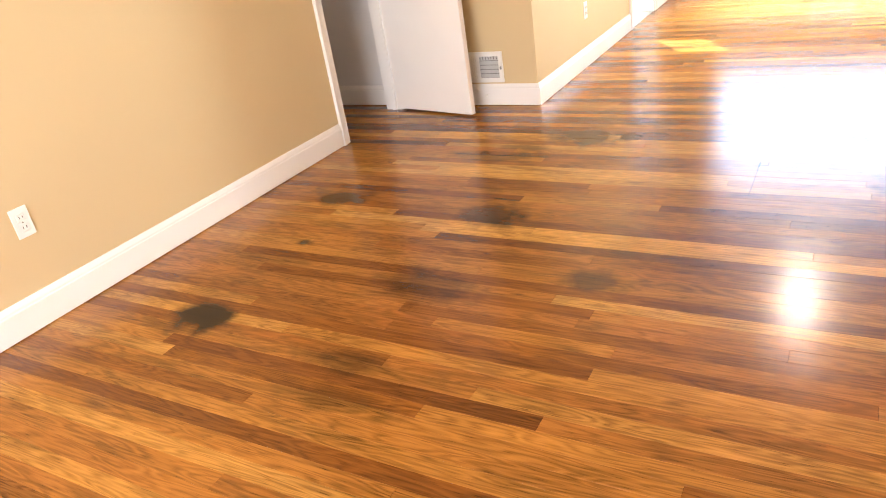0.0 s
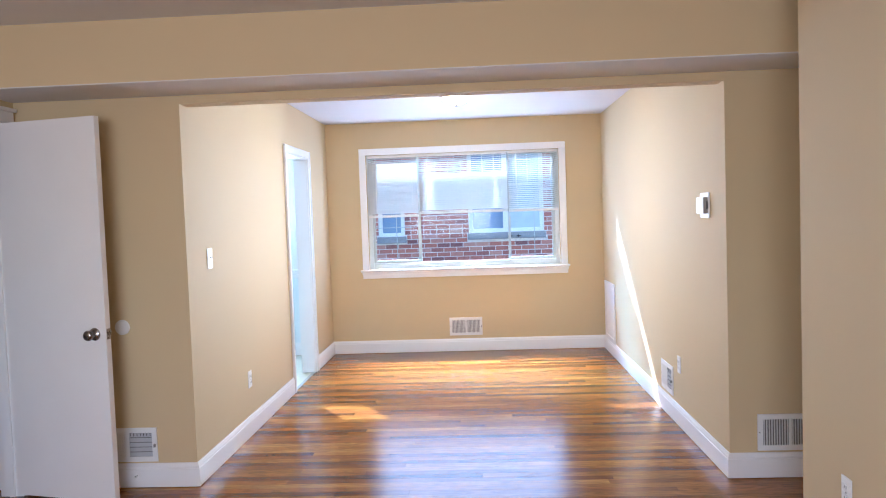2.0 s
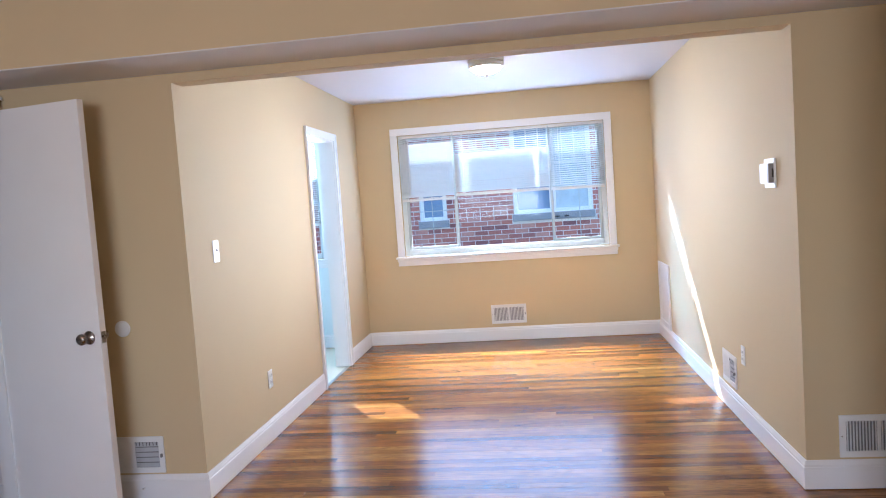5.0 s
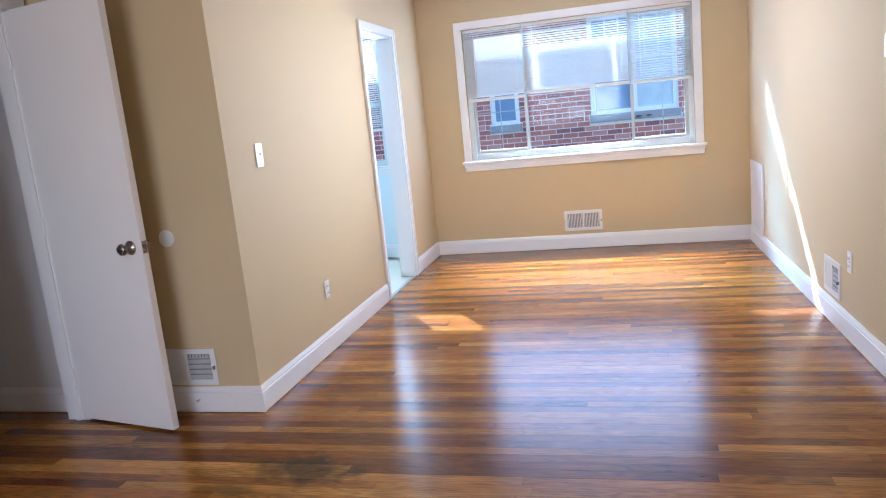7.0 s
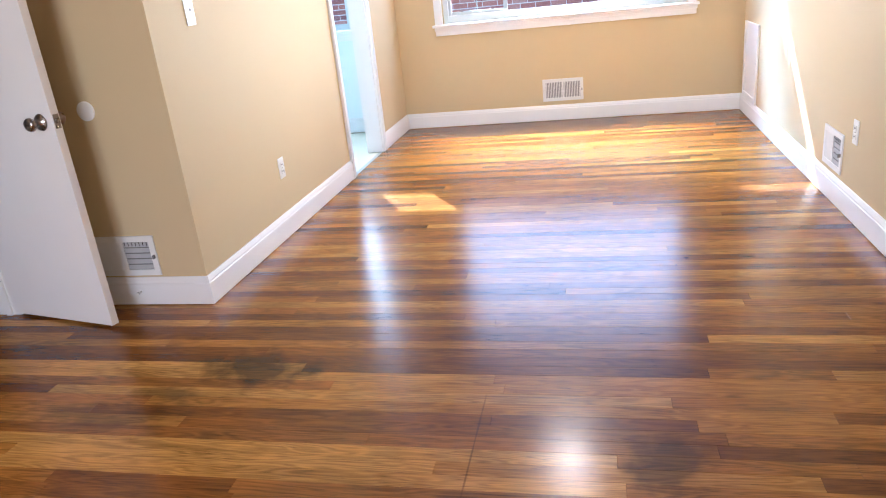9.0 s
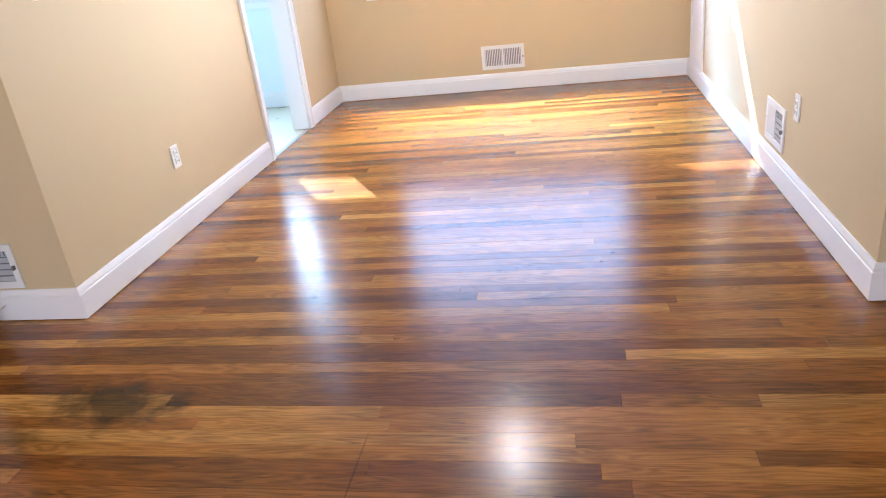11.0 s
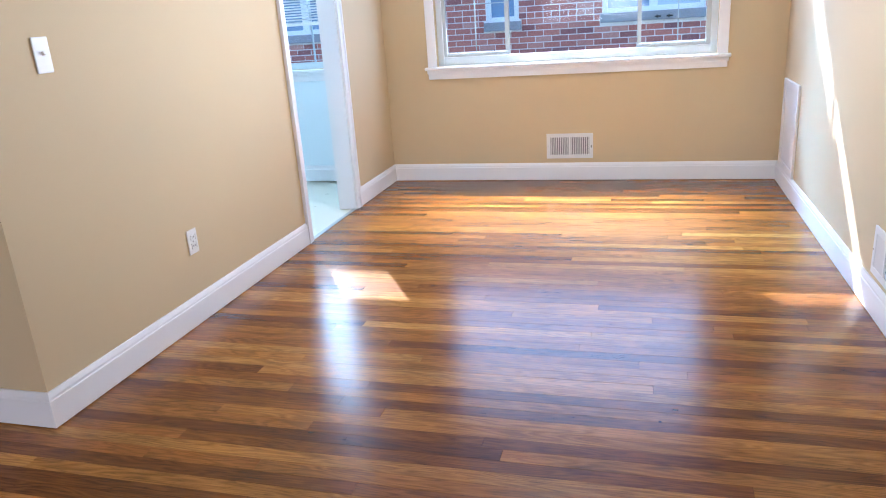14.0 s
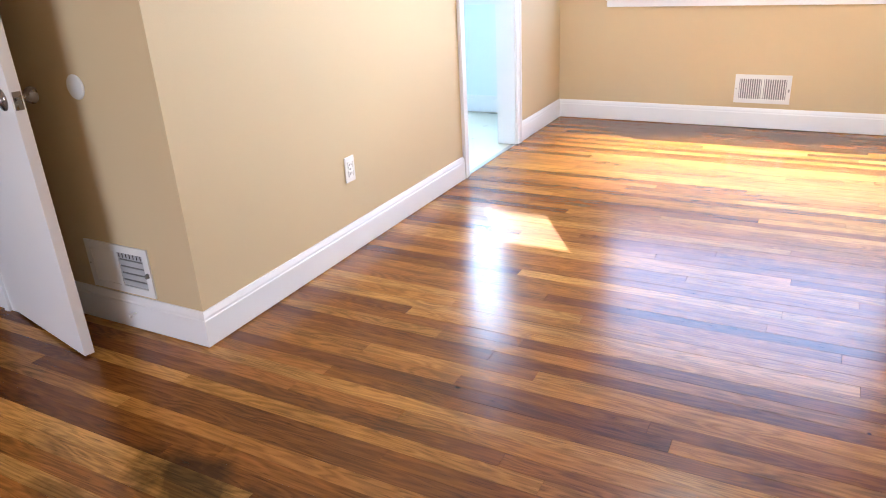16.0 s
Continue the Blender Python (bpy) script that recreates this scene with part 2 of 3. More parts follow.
M_DARK = material("dark_slot", (0.025, 0.023, 0.022), 0.7, spread=0.1, scale=20, bump=0)
M_GREY = material("grey_plastic_display", (0.30, 0.28, 0.26), 0.3, spread=0.04, scale=20, bump=0)
M_DUCT = material("duct_grey", (0.24, 0.24, 0.24), 0.5, metal=0.5, spread=0.1, scale=10, bump=0)
M_NICKEL = material("worn_nickel", (0.30, 0.265, 0.235), 0.28, metal=1.0, spread=0.12, scale=40, bump=0.03, bump_scale=120)
M_REG = material("white_register_enamel", (0.79, 0.785, 0.765), 0.35, spread=0.04, scale=15, bump=0)
M_DAMPER = material("grey_damper_enamel", (0.50, 0.51, 0.52), 0.4, spread=0.08, scale=20, bump=0)
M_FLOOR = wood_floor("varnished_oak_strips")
M_FLOOR_PALE = wood_floor("pale_oak_strips", 0.82, 0.96)
M_FLOOR_DARK = wood_floor("dark_oak_strips", 0.0, 0.16)
M_SUB = material("dark_subfloor", (0.06, 0.03, 0.014), 0.8, spread=0.2, scale=8)
M_TILE = material("pale_kitchen_vinyl", (0.66, 0.62, 0.48), 0.3, spread=0.06, scale=5)
M_THRESH = material("metal_threshold", (0.40, 0.40, 0.38), 0.35, metal=0.8, spread=0.1, scale=20)
M_BRICK = brick_material()
M_MORTAR = material("pale_mortar", (0.78, 0.74, 0.71), 0.9, spread=0.12, scale=12, bump=0.3, bump_scale=150)
M_STONE = material("grey_stone_sill", (0.30, 0.30, 0.31), 0.8, spread=0.2, scale=9, bump=0.3, bump_scale=80)
M_NPAINT = material("white_outdoor_paint", (0.78, 0.79, 0.78), 0.5, spread=0.05, scale=6)
M_NCURTAIN = material("white_curtain_behind_glass", (0.50, 0.58, 0.62), 0.25, spread=0.2, scale=7, bump=0)
M_NGLASS = material("dim_window_glass", (0.20, 0.29, 0.42), 0.08, spread=0.15, scale=3, bump=0)
M_ROOF = material("grey_shingles", (0.09, 0.085, 0.08), 0.9, spread=0.25, scale=14, bump=0.5, bump_scale=40)
M_GROUND = material("grass_ground", (0.075, 0.10, 0.035), 0.95, spread=0.35, scale=5, bump=0.6, bump_scale=40)
M_DRIVE = material("concrete_drive", (0.45, 0.44, 0.42), 0.9, spread=0.15, scale=3, bump=0.3, bump_scale=90)
M_GLASS = glass_material("clear_glass", (0.97, 0.985, 0.98))
M_LAMP = lamp_glass()
M_SLAT = blind_material()
M_CORD = material("white_cord", (0.75, 0.75, 0.72), 0.7, spread=0.05, scale=30, bump=0)


# ---- building helpers ----
def box(bm, x0, x1, y0, y1, z0, z1, bevel=0.0):
    r = bmesh.ops.create_cube(bm, size=1, matrix=Matrix.Translation(((x0 + x1) / 2, (y0 + y1) / 2, (z0 + z1) / 2))
                              @ Matrix.Diagonal((x1 - x0, y1 - y0, z1 - z0, 1)))
    if bevel:
        edges = list({e for v in r["verts"] for e in v.link_edges})
        bmesh.ops.bevel(bm, geom=edges, offset=bevel, segments=2, affect="EDGES", profile=0.6)
    return bm


def boxes(*specs, bevel=0.0):
    bm = bmesh.new()
    for s in specs:
        box(bm, *s, bevel=bevel)
    return bm


def tube(bm, p0, p1, r0, r1=None, segments=20, caps=True):
    p0, p1 = Vector(p0), Vector(p1)
    d = p1 - p0
    m = Matrix.Translation((p0 + p1) / 2) @ d.to_track_quat("Z", "Y").to_matrix().to_4x4()
    bmesh.ops.create_cone(bm, cap_ends=caps, segments=segments, radius1=r0, radius2=r0 if r1 is None else r1, depth=d.length, matrix=m)
    return bm


def lathe(profile, segments=40):
    """A turned shape round z from (radius, height) pairs."""
    bm = bmesh.new()
    rings = []
    for r, z in profile:
        rings.append([bm.verts.new((r * math.cos(a), r * math.sin(a), z)) for a in (2 * math.pi * i / segments for i in range(segments))])
    for a, b in zip(rings, rings[1:]):
        for i in range(segments):
            bm.faces.new((a[i], a[(i + 1) % segments], b[(i + 1) % segments], b[i]))
    if profile[0][0] > 1e-4:
        bm.faces.new(rings[0][::-1])
    if profile[-1][0] > 1e-4:
        bm.faces.new(rings[-1])
    bmesh.ops.remove_doubles(bm, verts=bm.verts, dist=1e-5)
    bmesh.ops.recalc_face_normals(bm, faces=bm.faces)
    return bm


def mesh_of(name, bm, mat, smooth=False):
    me = bpy.data.meshes.new(name)
    bm.to_mesh(me)
    bm.free()
    me.materials.append(mat)
    if smooth:
        for p in me.polygons:
            p.use_smooth = True
    return me


def part(name, bm, mat, parent, label="", smooth=False):
    ob = new(name, mesh_of(name, bm, mat, smooth))
    ob.parent = parent
    return tagged(ob, label)


def structure(name, bm, mat, label, category):
    return tagged(new(name, mesh_of(name, bm, mat)), label, category, kind="structure")


def thing(name, m, label, category, group="", kind=""):
    ob = new(name)
    ob.empty_display_size = 0.1
    ob.matrix_world = m
    return tagged(ob, label, category, group, kind)


def sweep(profile, a, b, inward, miter_a=0, miter_b=0):
    """A trim board: profile of (out, up) pairs carried from a to b on the floor plan; inward: the side it stands proud on.
    A miter of +1 or -1 lengthens or shortens that end by the profile's depth."""
    bm = bmesh.new()
    a, b = Vector((*a, 0)), Vector((*b, 0))
    d, w = (b - a).normalized(), Vector((*inward, 0))
    ends = []
    for p, s, mt in ((a, -1, miter_a), (b, 1, miter_b)):
        ends.append([bm.verts.new(p + w * o + Vector((0, 0, u)) + d * (s * mt * o)) for o, u in profile])
    k = len(profile)
    for i in range(k):
        bm.faces.new((ends[0][i], ends[0][(i + 1) % k], ends[1][(i + 1) % k], ends[1][i]))
    bm.faces.new(ends[0][::-1])
    bm.faces.new(ends[1])
    bmesh.ops.recalc_face_normals(bm, faces=bm.faces)
    return bm


# ---- plan ----
XL, XR = 0.0, 2.905          # nook's side walls
YB = 3.74                    # window wall
XC = -0.93                   # living room's left wall
XF = 4.3                     # hall's far end
YH = -0.868                   # end of the living room's right wall
YR = -6.2                    # living room's rear wall
CEIL = 2.46
W = 0.12
DY0, DY1, DZ = 2.11, 2.87, 2.04   # kitchen doorway
CY0, CY1, CZ = -0.755, -0.095, 2.04   # closet doorway
WX0, WX1, WZ0, WZ1 = 0.42, 2.46, 0.90, 2.118   # nook window opening
KX0, KX1, KZ0, KZ1 = -1.32, -0.42, 0.93, 2.22    # kitchen window opening

structure("wall_nook_left", boxes((XL - W, XL, W, DY0, 0, CEIL), (XL - W, XL, DY1, YB, 0, CEIL), (XL - W, XL, DY0, DY1, DZ, CEIL)),
          M_TAN, "tan painted plaster wall with a doorway to the kitchen", "wall")
structure("wall_nook_right", boxes((XR, XR + W, W, YB, 0, CEIL)), M_TAN, "tan painted plaster wall beside the window", "wall")
structure("wall_south_left", boxes((-1.9, XL, 0, W, 0, CEIL)), M_TAN, "tan painted wall behind the open closet door", "wall")
structure("wall_south_right", boxes((XR, XF, 0, W, 0, CEIL)), M_TAN, "tan painted wall facing the hall", "wall")
structure("wall_header", boxes((XL, XR, 0, W, 2.11, CEIL)), M_TAN, "tan header over the wide opening", "wall")
structure("wall_soffit", boxes((XC, XF, -0.40, 0, 2.16, CEIL)), M_TAN, "tan boxed soffit along the opening", "soffit")
structure("wall_soffit_underside", boxes((XC, XF, -0.398, -0.002, 2.155, 2.16)), M_CEIL, "white painted underside of the soffit", "soffit")
structure("wall_window", boxes((-2.9, KX0, YB, YB + 0.13, -0.6, 2.7), (KX0, KX1, YB, YB + 0.13, -0.6, KZ0), (KX0, KX1, YB, YB + 0.13, KZ1, 2.7),
                               (KX1, WX0, YB, YB + 0.13, -0.6, 2.7), (WX0, WX1, YB, YB + 0.13, -0.6, WZ0), (WX0, WX1, YB, YB + 0.13, WZ1, 2.7),
                               (WX1, 4.5, YB, YB + 0.13, -0.6, 2.7)), M_TAN, "tan painted outer wall with the windows", "wall")
structure("wall_living_left", boxes((XC - W, XC, YR, CY0, 0, CEIL), (XC - W, XC, CY1, 0, 0, CEIL), (XC - W, XC, CY0, CY1, CZ, CEIL)),
          M_TAN, "tan painted living room wall with a closet doorway", "wall")
structure("wall_living_right", boxes((XR, XR + W, YR, YH - W, 0, CEIL), (XR, XF, YH - W, YH, 0, CEIL)), M_TAN,
          "tan painted living room wall ending at the hall", "wall")
structure("wall_hall_end", boxes((XF, XF + W, YH - W, W, 0, CEIL)), M_TAN, "tan painted hall wall", "wall")
# unseen rear wall; its opening is added to let the fill light in
structure("wall_rear", boxes((XC - W, -0.2, YR - 0.2, YR, 0, CEIL), (2.0, XR + W, YR - 0.2, YR, 0, CEIL), (-0.2, 2.0, YR - 0.2, YR, 0, 0.9),
                             (-0.2, 2.0, YR - 0.2, YR, 2.2, CEIL)), M_TAN, "unseen tan rear wall with an opening added for fill light", "wall")
structure("ceiling", boxes((-3.0, 4.5, YR - 0.2, YB, CEIL, CEIL + 0.12)), M_CEIL, "flat white painted ceiling", "ceiling")
structure("roof", boxes((-3.4, 4.9, YR - 0.6, YB + 0.62, 2.72, 2.84)), M_ROOF, "grey roof slab with an eave", "roof")

# closet
for spec in ((-1.9, XC - W, -0.008, 0, 0, CEIL), (-1.9, -1.88, -1.1, -0.008, 0, CEIL), (-1.9, XC - W, -1.12, -1.10, 0, CEIL),
                               (XC - W - 0.008, XC - W, -1.10, CY0 - 0.02, 0, CEIL)):
    structure("wall_closet", boxes(spec), M_CLOSET, "grey-white painted closet wall", "wall")
# kitchen
structure("wall_kitchen", boxes((-2.9, -2.78, 0.4, YB, 0, CEIL), (-2.78, XL - W, 0.4, 0.52, 0, CEIL),
                                (XL - W - 0.008, XL - W, 0.52, DY0, 0, CEIL), (XL - W - 0.008, XL - W, DY1, YB, 0, CEIL), (XL - W - 0.008, XL - W, DY0, DY1, DZ, CEIL),
                                (-2.78, KX0, YB - 0.008, YB, 0, CEIL), (KX1, XL - W - 0.008, YB - 0.008, YB, 0, CEIL),
                                (KX0, KX1, YB - 0.008, YB, 0, KZ0), (KX0, KX1, YB - 0.008, YB, KZ1, CEIL)), M_KITCHEN, "pale blue-white kitchen walls", "wall")
structure("floor_kitchen", boxes((-2.78, XL - W, 0.52, YB, -0.05, -0.004), (XL - W, XL - 0.03, DY0, DY1, -0.05, -0.004)), M_TILE, "pale cream vinyl kitchen floor", "floor")
structure("threshold", boxes((XL - 0.03, XL, DY0, DY1, -0.02, 0.003), bevel=0.002), M_THRESH, "worn metal strip in the kitchen doorway", "threshold")

# ---- baseboards ----
BASE = ((0, 0.004), (0.016, 0.004), (0.016, 0.104), (0.013, 0.108), (0.013, 0.117), (0.009, 0.128), (0.006, 0.136), (0, 0.136))


def baseboard(a, b, inward, ma=0, mb=0):
    structure("baseboard", sweep(BASE, a, b, inward, ma, mb), M_WHITE, "white moulded wooden baseboard", "baseboard")


baseboard((XL, 0), (XL, DY0 - 0.062), (1, 0), 1, 0)
baseboard((XL, DY1 + 0.062), (XL, YB), (1, 0), 0, -1)
baseboard((XL, YB), (XR, YB), (0, -1), -1, -1)
baseboard((XR, 0), (XR, YB), (-1, 0), 1, -1)
baseboard((XC, 0), (XL, 0), (0, -1), -1, 1)
baseboard((XR, 0), (XF, 0), (0, -1), 1, 0)
baseboard((XC, YR), (XC, CY0 - 0.062), (1, 0), 0, 0)
baseboard((XR, YR), (XR, YH), (-1, 0), 0, 1)
baseboard((XR, YH), (XF, YH), (0, 1), 1, 0)
baseboard((-1.88, -0.008), (XC - W, -0.008), (0, -1), 0, 0)
baseboard((-2.78, YB - 0.008), (XL - W, YB - 0.008), (0, -1), 0, 0)


# ---- door casings ----
def casing_side(name_label, plane, lo, hi, z1, outer):
    """Moulded board standing on a wall at x = plane, between lo and hi along y, with a raised band and a bead on its outer edge."""
    bm = boxes((plane, plane + 0.014, lo, hi, 0, z1), bevel=0.003)
    a, b = (outer, outer + 0.016) if outer == lo else (outer - 0.016, outer)
    box(bm, plane + 0.0142, plane + 0.021, a, b, 0, z1, 0.003)
    c = b + 0.004 if outer == lo else a - 0.008
    box(bm, plane + 0.0142, plane + 0.017, c, c + 0.004, 0, z1, 0.001)
    return structure("trim", bm, M_WHITE, name_label, "door casing")


for lo, hi in ((DY0 - 0.058, DY0 + 0.004), (DY1 - 0.004, DY1 + 0.058)):
    casing_side("white casing beside the kitchen doorway", XL, lo, hi, DZ + 0.058, lo if lo < DY0 else hi)
structure("trim", boxes((XL, XL + 0.014, DY0 + 0.006, DY1 - 0.006, DZ - 0.004, DZ + 0.058), bevel=0.003), M_WHITE, "white casing over the kitchen doorway", "door casing")
structure("trim", boxes((XL - W - 0.01, XL - 0.001, DY0, DY0 + 0.012, 0, DZ), (XL - W - 0.01, XL - 0.001, DY1 - 0.012, DY1, 0, DZ),
                        (XL - W - 0.01, XL - 0.001, DY0 + 0.012, DY1 - 0.012, DZ - 0.012, DZ)), M_WHITE, "white painted kitchen door jamb", "door jamb")
for lo, hi in ((CY0 - 0.058, CY0 + 0.004), (CY1 - 0.004, CY1 + 0.058)):
    casing_side("white casing beside the closet doorway", XC, lo, hi, CZ - 0.006, lo if lo < CY0 else hi)
structure("trim", boxes((XC, XC + 0.018, CY0 - 0.07, CY1 + 0.07, CZ - 0.004, CZ + 0.058), (XC, XC + 0.032, CY0 - 0.08, CY1 + 0.08, CZ + 0.0581, CZ + 0.078), bevel=0.003),
          M_WHITE, "white capped casing over the closet doorway", "door casing")
structure("trim", boxes((XC - W - 0.01, XC - 0.001, CY0, CY0 + 0.015, 0, CZ), (XC - W - 0.01, XC - 0.001, CY1 - 0.015, CY1, 0, CZ),
                        (XC - W - 0.01, XC - 0.001, CY0 + 0.015, CY1 - 0.015, CZ - 0.015, CZ),
                        (XC - 0.075, XC - 0.045, CY1 - 0.026, CY1 - 0.0151, 0, CZ - 0.015)), M_WHITE, "white painted closet door jamb", "door jamb")

# ---- closet shelf ----
shelf = thing("closet_shelf", pose(0, 0, 0), "white painted closet shelf on a wall cleat", "shelf")
part("board", boxes((-1.87, -1.10, -0.50, -0.032, 1.93, 1.95), bevel=0.003), M_CLOSET, shelf)
part("cleat", boxes((-1.87, XC - W - 0.01, -0.03, -0.009, 1.594, 1.93), bevel=0.003), M_CLOSET, shelf)

# ---- closet door ----
HINGE, FREE = Vector((-0.965, -0.112, 0.012)), Vector((-0.345, -0.247, 0.012))
dv = FREE - HINGE
door = thing("door", pose(*HINGE, 0, 0, math.degrees(math.atan2(dv.y, dv.x))), "plain white slab closet door, standing open", "door", kind="structure")
DW = dv.length
part("slab", boxes((0, DW, 0, 0.035, 0, 2.018), bevel=0.002), M_DOOR, door)
knob_profile = [(0.0, 0.0), (0.033, 0.0), (0.034, 0.003), (0.030, 0.008), (0.016, 0.011), (0.013, 0.02), (0.014, 0.028),
                (0.021, 0.034), (0.027, 0.044), (0.0275, 0.053), (0.022, 0.061), (0.012, 0.063), (0.0, 0.0625)]
for side, turn in ((0.0, 90), (0.035, -90)):
    k = part("door_knob", lathe(knob_profile, 32), M_NICKEL, door, "tarnished round nickel knob", True)
    k.matrix_local = pose(DW - 0.068, side, 0.89, turn, 0, 0)
part("latch_plate", boxes((DW, DW + 0.002, 0.005, 0.030, 0.862, 0.918), bevel=0.0006), M_NICKEL, door)
part("latch_bolt", boxes((DW + 0.002, DW + 0.012, 0.011, 0.024, 0.882, 0.899), bevel=0.002), M_NICKEL, door)
for hz in (0.22, 1.0, 1.80):
    h = part("hinge", tube(bmesh.new(), (-0.004, -0.006, hz - 0.045), (-0.004, -0.006, hz + 0.045), 0.006), M_WHITE, door)


# ---- windows ----
def blind(x0, x1, y, ztop, zbot, open_top, group, closed=28):
    """A raised mini blind. open_top: how many upper slats lie along the sun."""
    ob = thing("mini_blind", pose((x0 + x1) / 2, y, ztop), "white vinyl mini blind, drawn half way up", "blind", group)
    w = (x1 - x0) / 2
    part("headrail", boxes((-w, w, -0.014, 0.014, -0.026, 0), bevel=0.002), M_PLASTIC, ob)
    part("bottom_rail", boxes((-w, w, -0.013, 0.013, zbot - ztop, zbot - ztop + 0.02), bevel=0.004), M_PLASTIC, ob)
    pitch, depth = 0.0205, 0.0125
    meshes = {}
    for tilt in {closed, 32}:
        bm = bmesh.new()
        rows = []
        for i in range(5):
            u = -1 + i / 2
            px, pz = u * depth, 0.0016 * (1 - u * u)
            c, s = math.cos(radians(tilt)), math.sin(radians(tilt))
            yy, zz = px * c - pz * s, px * s + pz * c
            rows.append((bm.verts.new((-w + 0.004, yy, zz)), bm.verts.new((w - 0.004, yy, zz))))
        for a, b in zip(rows, rows[1:]):
            bm.faces.new((a[0], a[1], b[1], b[0]))
        meshes[tilt] = mesh_of("slat", bm, M_SLAT, True)
    z, i = -0.038, 0
    rng = random.Random(round(x0 * 100))
    while z > zbot - ztop + 0.03:
        s = new("slat", meshes[32 if i < open_top else closed])
        s.parent = ob
        s.matrix_local = pose(0, 0, z, rng.uniform(-2.5, 2.5), rng.uniform(-0.08, 0.08), 0)
        z -= pitch
        i += 1
    stack = bmesh.new()
    for j in range(6):
        box(stack, -w + 0.004, w - 0.004, -0.0125, 0.0125, zbot - ztop + 0.0205 + j * 0.0016, zbot - ztop + 0.0216 + j * 0.0016)
    part("slat_stack", stack, M_PLASTIC, ob)
    for cx in (-w * 0.78, w * 0.78) if w < 0.4 else (-w * 0.85, 0.0, w * 0.85):
        part("ladder_cord", boxes((cx - 0.0009, cx + 0.0009, -0.0145, -0.0132, zbot - ztop, -0.02)), M_CORD, ob)
    part("wand", tube(bmesh.new(), (-w + 0.09, -0.02, -0.03), (-w + 0.09, -0.022, zbot - ztop + 0.06), 0.0028, segments=8), M_PLASTIC, ob)
    return ob


def window_trim(parent, x0, x1, z0, z1, y, case=0.068):
    """Inner casing, stool and apron round an opening in the wall at y."""
    part("casing", boxes((x0 - case, x0 + 0.002, y - 0.018, y, z0, z1 - 0.002), bevel=0.003), M_WHITE, parent)
    part("casing", boxes((x1 - 0.002, x1 + case, y - 0.018, y, z0, z1 - 0.002), bevel=0.003), M_WHITE, parent)
    part("casing", boxes((x0 - case, x1 + case, y - 0.018, y, z1 - 0.001, z1 + case), bevel=0.003), M_WHITE, parent)
    part("window_sill", boxes((x0 - case - 0.02, x1 + case + 0.02, y - 0.05, y + 0.06, z0 - 0.024, z0 - 0.001), bevel=0.006), M_WHITE, parent)
    bm = bmesh.new()
    box(bm, x0 - case - 0.006, x1 + case + 0.006, y - 0.030, y, z0 - 0.052, z0 - 0.0245, 0.004)
    box(bm, x0 - case, x1 + case, y - 0.018, y, z0 - 0.094, z0 - 0.0521, 0.003)
    part("apron", bm, M_WHITE, parent)


win = thing("window_1", pose(0, 0, 0), "wide three-pane white window with sliding end sashes", "window", kind="structure")
window_trim(win, WX0, WX1, WZ0, WZ1, YB)
part("window_frame", boxes((WX0, WX0 + 0.045, YB + 0.058, YB + 0.12, WZ0, WZ1), (WX1 - 0.045, WX1, YB + 0.058, YB + 0.12, WZ0, WZ1),
                           (WX0 + 0.045, WX1 - 0.045, YB + 0.058, YB + 0.12, WZ0, WZ0 + 0.062), (WX0 + 0.045, WX1 - 0.045, YB + 0.058, YB + 0.12, WZ1 - 0.016, WZ1), bevel=0.003), M_VINYL, win)
for x0, x1, y in ((WX0 + 0.0455, 0.985, YB + 0.064), (1.915, WX1 - 0.0455, YB + 0.064)):
    f = part("sash", boxes((x0, x0 + 0.028, y, y + 0.03, WZ0 + 0.0625, WZ1 - 0.0165), (x1 - 0.034, x1, y, y + 0.03, WZ0 + 0.0625, WZ1 - 0.0165),
                           (x0 + 0.028, x1 - 0.034, y, y + 0.03, WZ0 + 0.0625, WZ0 + 0.09), (x0 + 0.028, x1 - 0.034, y, y + 0.03, WZ1 - 0.032, WZ1 - 0.0165), bevel=0.002), M_ALU, win, "grey metal sliding sash")
    p = part("pane", boxes((x0 + 0.026, x1 - 0.032, y + 0.013, y + 0.017, WZ0 + 0.088, WZ1 - 0.031)), M_GLASS, f)
    p.visible_shadow = False
    for cx in (x0 + 0.12, x1 - 0.13):
        part("latch_clip", boxes((cx - 0.012, cx + 0.012, y - 0.004, y - 0.0005, WZ0 + 0.088, WZ0 + 0.092), (cx - 0.012, cx - 0.009, y - 0.004, y - 0.0005, WZ0 + 0.092, WZ0 + 0.104),
                                 (cx + 0.009, cx + 0.012, y - 0.004, y - 0.0005, WZ0 + 0.092, WZ0 + 0.104)), M_DARK, f)
p = part("pane", boxes((0.96, 1.94, YB + 0.100, YB + 0.104, WZ0 + 0.06, WZ1 - 0.015)), M_GLASS, win)
p.visible_shadow = False
# outer grille bars behind the end panes
part("muntin", boxes((0.711, 0.719, YB + 0.108, YB + 0.114, WZ0 + 0.062, WZ1 - 0.016)), M_ALU, win)
part("muntin", boxes((2.191, 2.199, YB + 0.108, YB + 0.114, WZ0 + 0.062, WZ1 - 0.016)), M_ALU, win)
part("muntin", boxes((WX0 + 0.045, 0.96, YB + 0.1145, YB + 0.119, 1.337, 1.344)), M_ALU, win)

blind(0.432, 0.966, YB + 0.034, 2.114, 1.452, 3, "blinds in the wide window", -60)
blind(0.978, 1.914, YB + 0.034, 2.114, 1.475, 9, "blinds in the wide window", -52)
